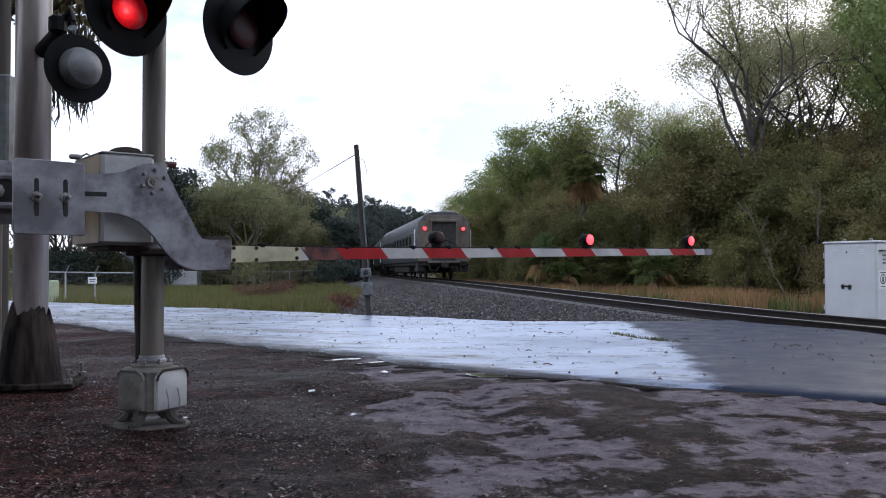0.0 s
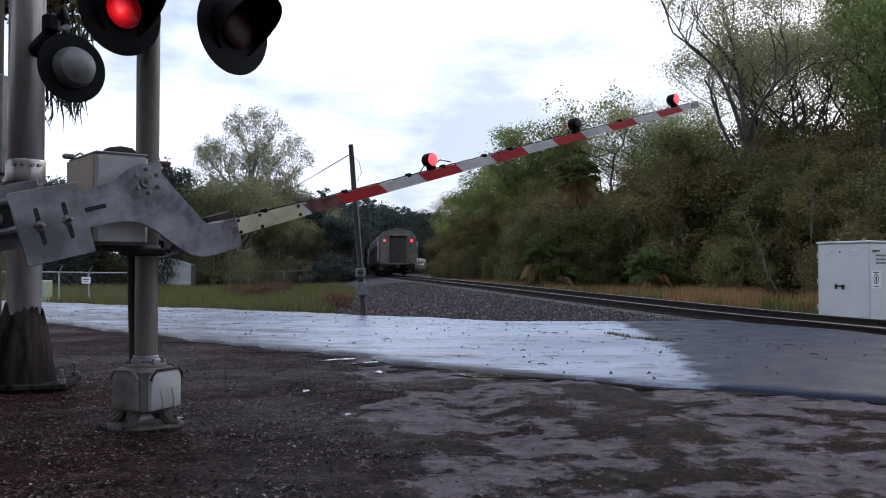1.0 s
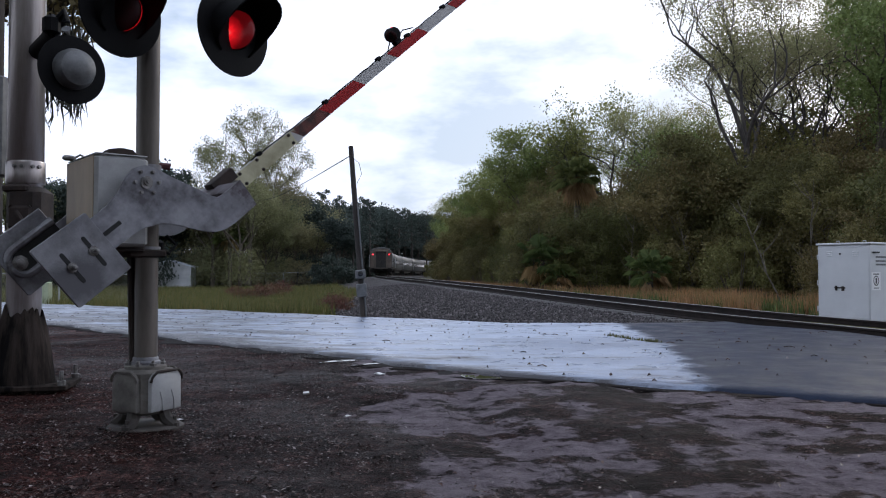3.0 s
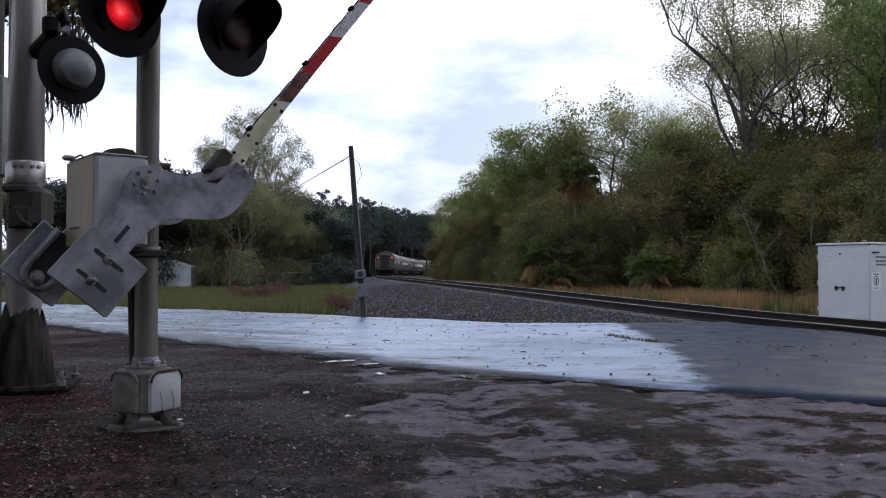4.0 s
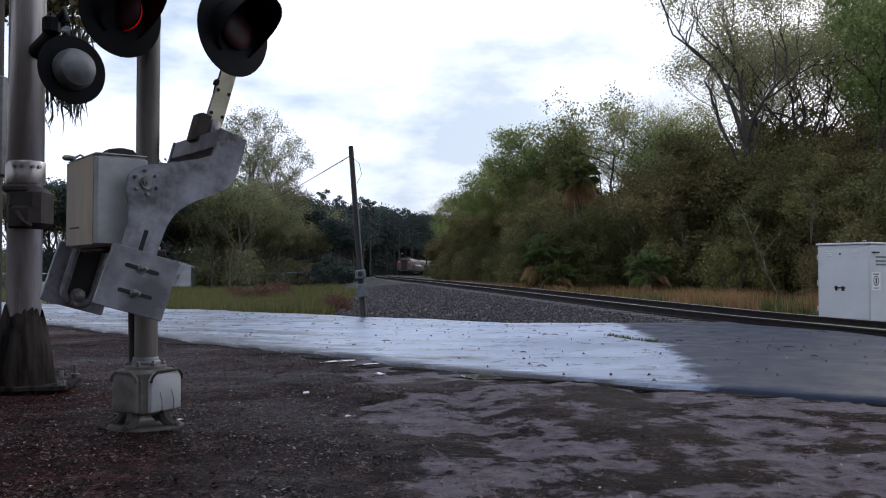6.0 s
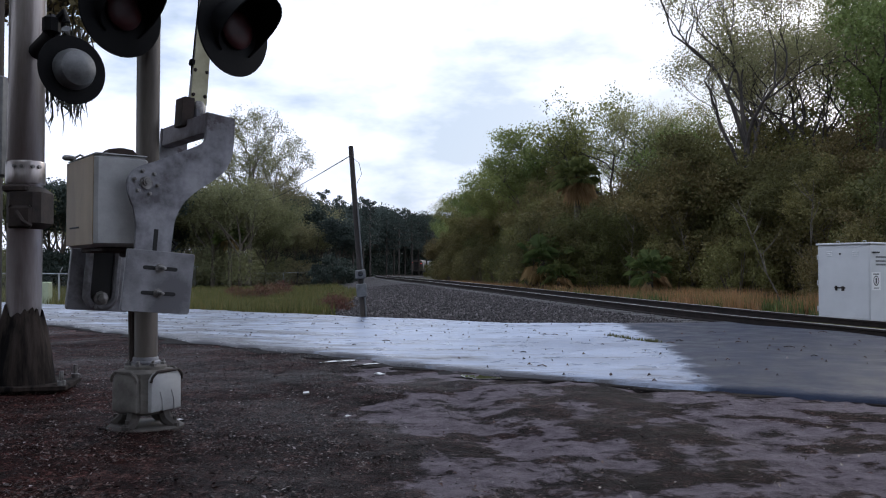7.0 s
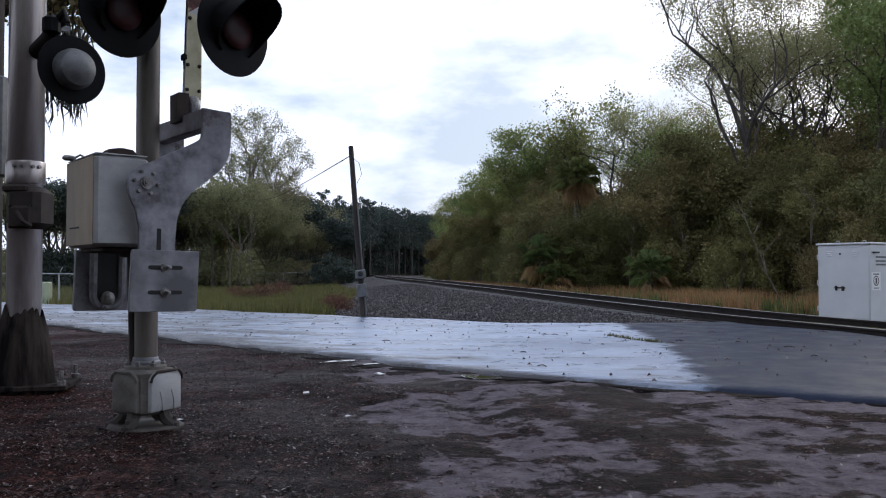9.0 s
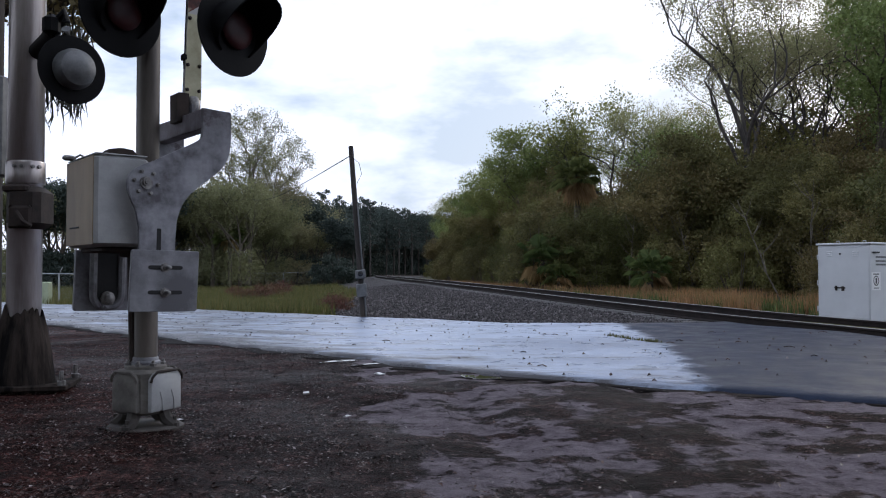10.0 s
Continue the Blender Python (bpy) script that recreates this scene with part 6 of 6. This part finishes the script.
def palms():
    p = palm("cabbage_palm", 71, "cabbage palm with a skirt of dead brown fronds", 6.2, 90, 50, 1.5)
    q = at(1022, 482, 46)
    p.matrix_basis = pose(q.x, q.y, 0)
    b = bpy.data.objects["thicket_bush"]
    for dx, dy, k in ((-0.6, -1.6, 0.95), (0.9, -1.5, 1.0), (0.1, -1.2, 1.15), (2.2, -1.0, 1.1), (-2.0, -1.0, 1.1)):
        m = pose(q.x + dx, q.y + dy, 0, 0, 0, 70 * dx) @ Matrix.Diagonal((k, k, k, 1))
        copy_thing(b, m).matrix_basis = m
    young = palm("young_palm", 72, "young fan palm in front of the thicket", 1.5, 8, 22, 1.6)
    for i, (px_, d, h) in enumerate(((962, 44, 1.2), (948, 45, 0.8), (990, 43, 0.7), (1150, 36, 0.8))):
        q = at(px_, 482, d)
        m = pose(q.x, q.y, float(ground_z(q.x, q.y)) + 0.0, 0, 0, 50 * i)
        ob = young if i == 0 else copy_thing(young, m)
        ob.matrix_basis = m @ Matrix.Diagonal((h, h, h, 1))
        tagged(ob, group="young palms at the wood's edge")
    t = palm("cabbage_palm", 73, "slim cabbage palm trunk at the field's edge", 4.5, 14, 22, 1.6)
    q = at(407, 482, 74)
    t.matrix_basis = pose(q.x, q.y, -0.3)


palms()


def grasses():
    """Grass tufts: blades as thin folded triangles, in patches."""
    nr = np.random.default_rng(81)

    def blades(name, label, pts, h, w, mat):
        n = len(pts)
        a = nr.uniform(0, 6.283, n)
        lean = nr.uniform(0.05, 0.5, n) * h
        hh = h * nr.uniform(0.5, 1.2, n)
        dx, dy = np.cos(a), np.sin(a)
        base = np.array(pts)
        v = np.stack([base + np.stack([-dy * w, dx * w, 0 * a], 1), base + np.stack([dy * w, -dx * w, 0 * a], 1), base + np.stack([dx * lean, dy * lean, hh], 1)], 1).reshape(-1, 3)
        f = np.arange(3 * n).reshape(-1, 3)
        tagged(new(name, sheet(name, v, f, mat, False)), label, "grass", kind="stuff")

    pts = []
    while len(pts) < 20000:
        y = 20 + 55 * nr.random() ** 1.4
        x = track_x(y) + 3.6 + 4.5 * nr.random()
        if noise.noise(Vector((x * 0.35, y * 0.35, 0))) > 0.02:
            pts.append((x, y, float(ground_z(x, y)) - 0.02))
    blades("dry_grass", "tall dry straw-coloured grass along the wood's edge", pts, 0.55, 0.012, M_DRYGRASS)
    pts = []
    while len(pts) < 7000:
        y = 20 + 55 * nr.random() ** 1.4
        x = track_x(y) + 3.4 + 4.5 * nr.random()
        if noise.noise(Vector((x * 0.5, y * 0.5, 7))) > 0.05:
            pts.append((x, y, float(ground_z(x, y)) - 0.02))
    blades("green_weeds", "green weeds among the dry grass", pts, 0.42, 0.016, M_PALM)
    pts = []
    while len(pts) < 50000:
        y = 20 + 55 * nr.random() ** 1.3
        x = -0.56 * y + 0.56 * y * nr.random()
        if y < far_edge_y(x) + 0.3 or x > track_x(y) - 5.0 - 3.2 * float(smooth(45, 20, y)) + 0.3 * noise.noise(Vector((x, y, 0))):
            continue
        pts.append((x, y, float(ground_z(x, y)) - 0.02))
    blades("field_grass", "rough green and straw grass in the field", pts, 0.30, 0.012, M_GREENGRASS)
    pts = []
    for _ in range(260):
        t = nr.random()
        x, y = 2.52 + 0.42 * t + nr.normal() * 0.025, 13.0 - 1.5 * t + nr.normal() * 0.04
        pts.append((x, y, float(ground_z(x, y)) + 0.028))
    blades("crack_weeds", "low weeds growing in the crack between old and new asphalt", pts, 0.05, 0.008, M_GREENGRASS)


grasses()


def moss_branch():
    """Live-oak limb over the mast with hanging grey moss."""
    rng = random.Random(91)
    t = thing("oak_limb", Matrix(), "overhanging oak with hanging grey moss", "tree")
    s = Shape()
    s.tube([(-7.5, 9.0, -0.2), (-7.2, 9.0, 2.5), (-6.4, 9.2, 3.9)], [0.4, 0.32, 0.25], 12)
    s.tube([(-6.6, 9.2, 3.7), (-5.4, 9.3, 4.0), (-4.4, 9.3, 3.9), (-3.7, 9.2, 4.2)], [0.2, 0.14, 0.09, 0.03], 8)
    part("limb", s, M_BARK, t)
    m = Shape()
    for i in range(150):
        x0 = rng.uniform(-4.55, -3.92)
        p = Vector((x0, 9.25 + rng.uniform(-0.2, 0.2), rng.uniform(3.0, 3.95)))
        low = rng.uniform(2.5, 2.8) if rng.random() < 0.3 else rng.uniform(2.75, 3.1)
        pts = [tuple(p)]
        k = 7
        for j in range(1, k + 1):
            pts.append((p.x + rng.gauss(0, 0.025), p.y + rng.gauss(0, 0.025), p.z + (low - p.z) * j / k))
        m.tube(pts, [0.005 + 0.008 * math.sin(j * 1.3 + i) ** 2 for j in range(k)] + [0.002], 4)
    part("hanging_moss", m, M_MOSS, t, "grey hanging moss strands", smooth=False)
    big = [(rng.uniform(-14, -5.0), rng.uniform(-3, 11), rng.uniform(5.2, 8.5)) for _ in range(260)]
    v, f = leaf_cloud(np.random.default_rng(93), big, [0.9] * 260, 70, 0.2)
    c = new("crown", sheet("crown", v, f, M_LEAF_DARK, False))
    c.parent = t
    s = Shape()
    for a in range(7):
        e = Vector((-9 + 4 * math.cos(a), 4.5 + 5 * math.sin(a), 6.5))
        s.tube([(-7.2, 9.0, 2.6), tuple(Vector((-7.2, 9, 4)).lerp(e, 0.5)), tuple(e)], [0.22, 0.14, 0.04], 7)
    part("limb", s, M_BARK, t)
    tips = [(rng.uniform(-5.2, -3.6), 9.3 + rng.uniform(-0.4, 0.4), rng.uniform(3.75, 4.6)) for _ in range(60)]
    v, f = leaf_cloud(np.random.default_rng(92), tips, [0.3] * 60, 40, 0.08)
    c = new("foliage", sheet("foliage", v, f, M_LEAF_OLIVE, False))
    c.parent = t


moss_branch()


def saplings():
    """Slender bare stems that stand out against the thicket."""
    rng = random.Random(111)
    for i, (px_, d, h, lean) in enumerate(((1385, 29, 3.6, -0.42), (1430, 30, 4.4, 0.05), (1230, 37, 3.8, -0.2), (1110, 42, 4.0, 0.1))):
        q = at(px_, 482, d)
        t = thing("sapling", pose(q.x, q.y, float(ground_z(q.x, q.y)), 0, 0, 0), "slender pale bare sapling before the thicket", "tree", "saplings before the thicket")
        s = Shape()
        pts = [(lean * h * k / 6 + rng.gauss(0, 0.03), rng.gauss(0, 0.03), -0.2 + (h + 0.2) * k / 6) for k in range(7)]
        s.tube(pts, [0.03 - 0.0035 * k for k in range(7)], 6)
        for k in range(9):
            b = Vector(pts[2 + k % 4])
            a = rng.uniform(0, 6.28)
            L = rng.uniform(0.5, 1.1)
            s.tube([tuple(b), tuple(b + Vector((math.cos(a) * L * 0.5, math.sin(a) * L * 0.5, L * 0.5))), tuple(b + Vector((math.cos(a) * L * 0.8, math.sin(a) * L * 0.8, L)))], [0.016, 0.011, 0.004], 4)
        part("stem", s, M_PALEBARK, t)


saplings()


def litter():
    """Fallen leaves, twigs and a few scraps on the mud."""
    nr = np.random.default_rng(101)
    n = 95000
    y = 2.6 + 9.0 * nr.random(n) ** 1.25
    x = -0.58 * y + 1.25 * y * nr.random(n)
    drift = np.array([noise.noise(Vector((a * 1.3, b * 1.3, 4.0))) + 0.6 * noise.noise(Vector((a * 4, b * 4, 9.0))) for a, b in zip(x, y)])
    keep = (nr.random(n) < 0.06 + 0.94 * smooth(0.9, 0.1, x + 0.16 * y - 0.9 * drift) * (0.35 + 0.65 * smooth(-0.35, 0.25, drift))) & (y < np.interp(x, [p[0] for p in NEAR_EDGE], [p[1] for p in NEAR_EDGE]) - 0.1)
    x, y = x[keep], y[keep]
    z = ground_z(x, y) + 0.009
    p = np.stack([x, y, z], 1)
    m = len(p)
    a = nr.uniform(0, 6.283, m)
    s = (0.004 + 0.013 * nr.random(m) ** 2.5)[:, None]
    d = np.stack([np.cos(a), np.sin(a), nr.uniform(-0.3, 0.5, m)], 1) * s
    e = np.stack([-np.sin(a), np.cos(a), nr.uniform(-0.4, 0.4, m)], 1) * s * 0.5
    up = np.zeros_like(d)
    up[:, 2] = s[:, 0] * nr.uniform(0.0, 0.45, m)
    v = np.stack([p - d, p + e + up, p + d, p - e + up], 1).reshape(-1, 3)
    i = np.arange(m)[:, None] * 4
    tagged(new("leaf_litter", sheet("leaf_litter", v, np.concatenate([i + [0, 1, 2], i + [0, 2, 3]]), M_LITTER, False)), "wet brown fallen leaves on the mud", "leaves", kind="stuff")
    for px_, py_, d, k in ((543, 694, 7.05, 0.05), (672, 662, 8.3, 0.055), (615, 738, 5.85, 0.03)):
        q = at(px_, py_, d)
        t = thing("paper_scrap", pose(q.x, q.y, float(ground_z(q.x, q.y)) + 0.012, 4, 6, 40 * d), "crumpled white paper scrap on the mud", "litter", "paper scraps")
        s_ = Shape().slab([(-k, 0), (-k * 0.4, k * 0.25), (k * 0.5, k * 0.1), (k, k * 0.3), (k * 0.8, k * 0.02), (0, -k * 0.02)], -k * 0.5, k * 0.5, 0.002)
        part("scrap", s_, M_PAPER, t, smooth=False)


litter()


def verge_details():
    """Wet dark mud along the road's edge, puddles in it, twigs and bits on the asphalt."""
    mud = surface("wet_black_mud", (0.003, 0.0025, 0.0025), (0.02, 0.016, 0.015), 3, 0.6, 0, 40, 0.8, spec=0.02)
    near = [(x - 0.12, y - 0.14) for x, y in NEAR_EDGE[2:]] + [(3.0, 6.58), (3.6, 6.2)]
    far = [(x + 0.04, y + 0.05) for x, y in NEAR_EDGE[2:]] + [(3.0, 6.72), (3.6, 6.32)]
    co, f = strip(near, far, 3, 0.07, 0.004, 0.42)
    tagged(new("mud_verge", sheet("mud_verge", co, f, mud)), "wet black mud along the asphalt edge", "mud", kind="structure")
    m, n, l, p = nodes_of("puddle_water")
    p.inputs["Base Color"].default_value = (0.02, 0.018, 0.016, 1)
    p.inputs["Roughness"].default_value = 0.04
    rng = random.Random(121)
    for px_, py_, rx, ry in ((855, 667, 0.16, 0.22), (615, 637, 0.36, 0.08), (662, 643, 0.26, 0.05), (300, 742, 0.10, 0.05)):
        d = 1500 / (py_ - 482) * 0.985
        q = at(px_, py_, d)
        t = thing("puddle", pose(q.x, q.y, float(ground_z(q.x, q.y)) + 0.008, 0, 0, 40), "small shallow puddle reflecting the sky", "puddle", "puddles by the road")
        ring = [(rx * math.cos(a / 16 * 6.28318) * (1 + rng.uniform(-0.25, 0.25)), ry * math.sin(a / 16 * 6.28318) * (1 + rng.uniform(-0.25, 0.25))) for a in range(16)]
        s = Shape().loft([[(x, y, -0.02) for x, y in ring], [(x, y, 0.0) for x, y in ring], [(x * 0.96, y * 0.96, 0.002) for x, y in ring]])
        part("water", s, m, t, smooth=False)
    nr = np.random.default_rng(131)
    bits = Shape()
    for i in range(420):
        y = 7 + 14 * nr.random() ** 1.1
        x = -9 + 15 * nr.random()
        ny = np.interp(x, [p[0] for p in NEAR_EDGE] + [3.5, 5, 9.5], [p[1] for p in NEAR_EDGE] + [6.35, 5.5, 2.6])
        if y < ny + 0.1 or (x < 3 and y > far_edge_y(x) - 0.2) or (x >= 3 and y > 13.5):
            continue
        z = float(ground_z(x, y)) + (0.034 if x < 2.6 else 0.043)
        a, L = nr.random() * 6.283, nr.uniform(0.008, 0.034)
        if i % 5 == 0:
            L *= 2.2
            bits.tube([(x - math.cos(a) * L, y - math.sin(a) * L, z), (x, y, z + 0.012), (x + math.cos(a + 0.4) * L, y + math.sin(a + 0.4) * L, z)], 0.006, 4)
        else:
            w = L * 0.6
            bits.add([(x - L * math.cos(a), y - L * math.sin(a), z), (x - w * math.sin(a), y + w * math.cos(a), z + 0.012), (x + L * math.cos(a), y + L * math.sin(a), z + 0.004), (x + w * math.sin(a), y - w * math.cos(a), z + 0.01), (x, y, z + 0.03)],
                     [(0, 1, 4), (1, 2, 4), (2, 3, 4), (3, 0, 4), (3, 2, 1, 0)])
    ob = new("road_debris", bits.mesh("road_debris", M_LITTER))
    tagged(ob, "dark leaves, twigs and bark bits on the road", "debris", kind="stuff")


verge_details()


def crossing_panels():
    """Timber and asphalt infill where the road crosses the rails."""
    m = surface("tarred_crossing_planks", (0.02, 0.019, 0.018), (0.06, 0.055, 0.05), 4, 0.8, 0, 40, 0.5)
    t = thing("crossing_deck", Matrix(), "dark tarred plank deck between the rails", "crossing deck")
    for a, b in ((-0.66, -0.02), (0.02, 0.66), (0.84, 1.6)):
        rows = []
        for y in (2.0, 4.0, 6.0, 8.0, 10.0, 11.5):
            x, z = track_x(y), rail_z(y)
            rows.append([(x + a, y, z - 0.12), (x + b, y, z - 0.12), (x + b, y, z - 0.012), (x + a, y, z - 0.012)])
        part("plank", Shape().loft(rows), m, t, smooth=False)


crossing_panels()

motions()
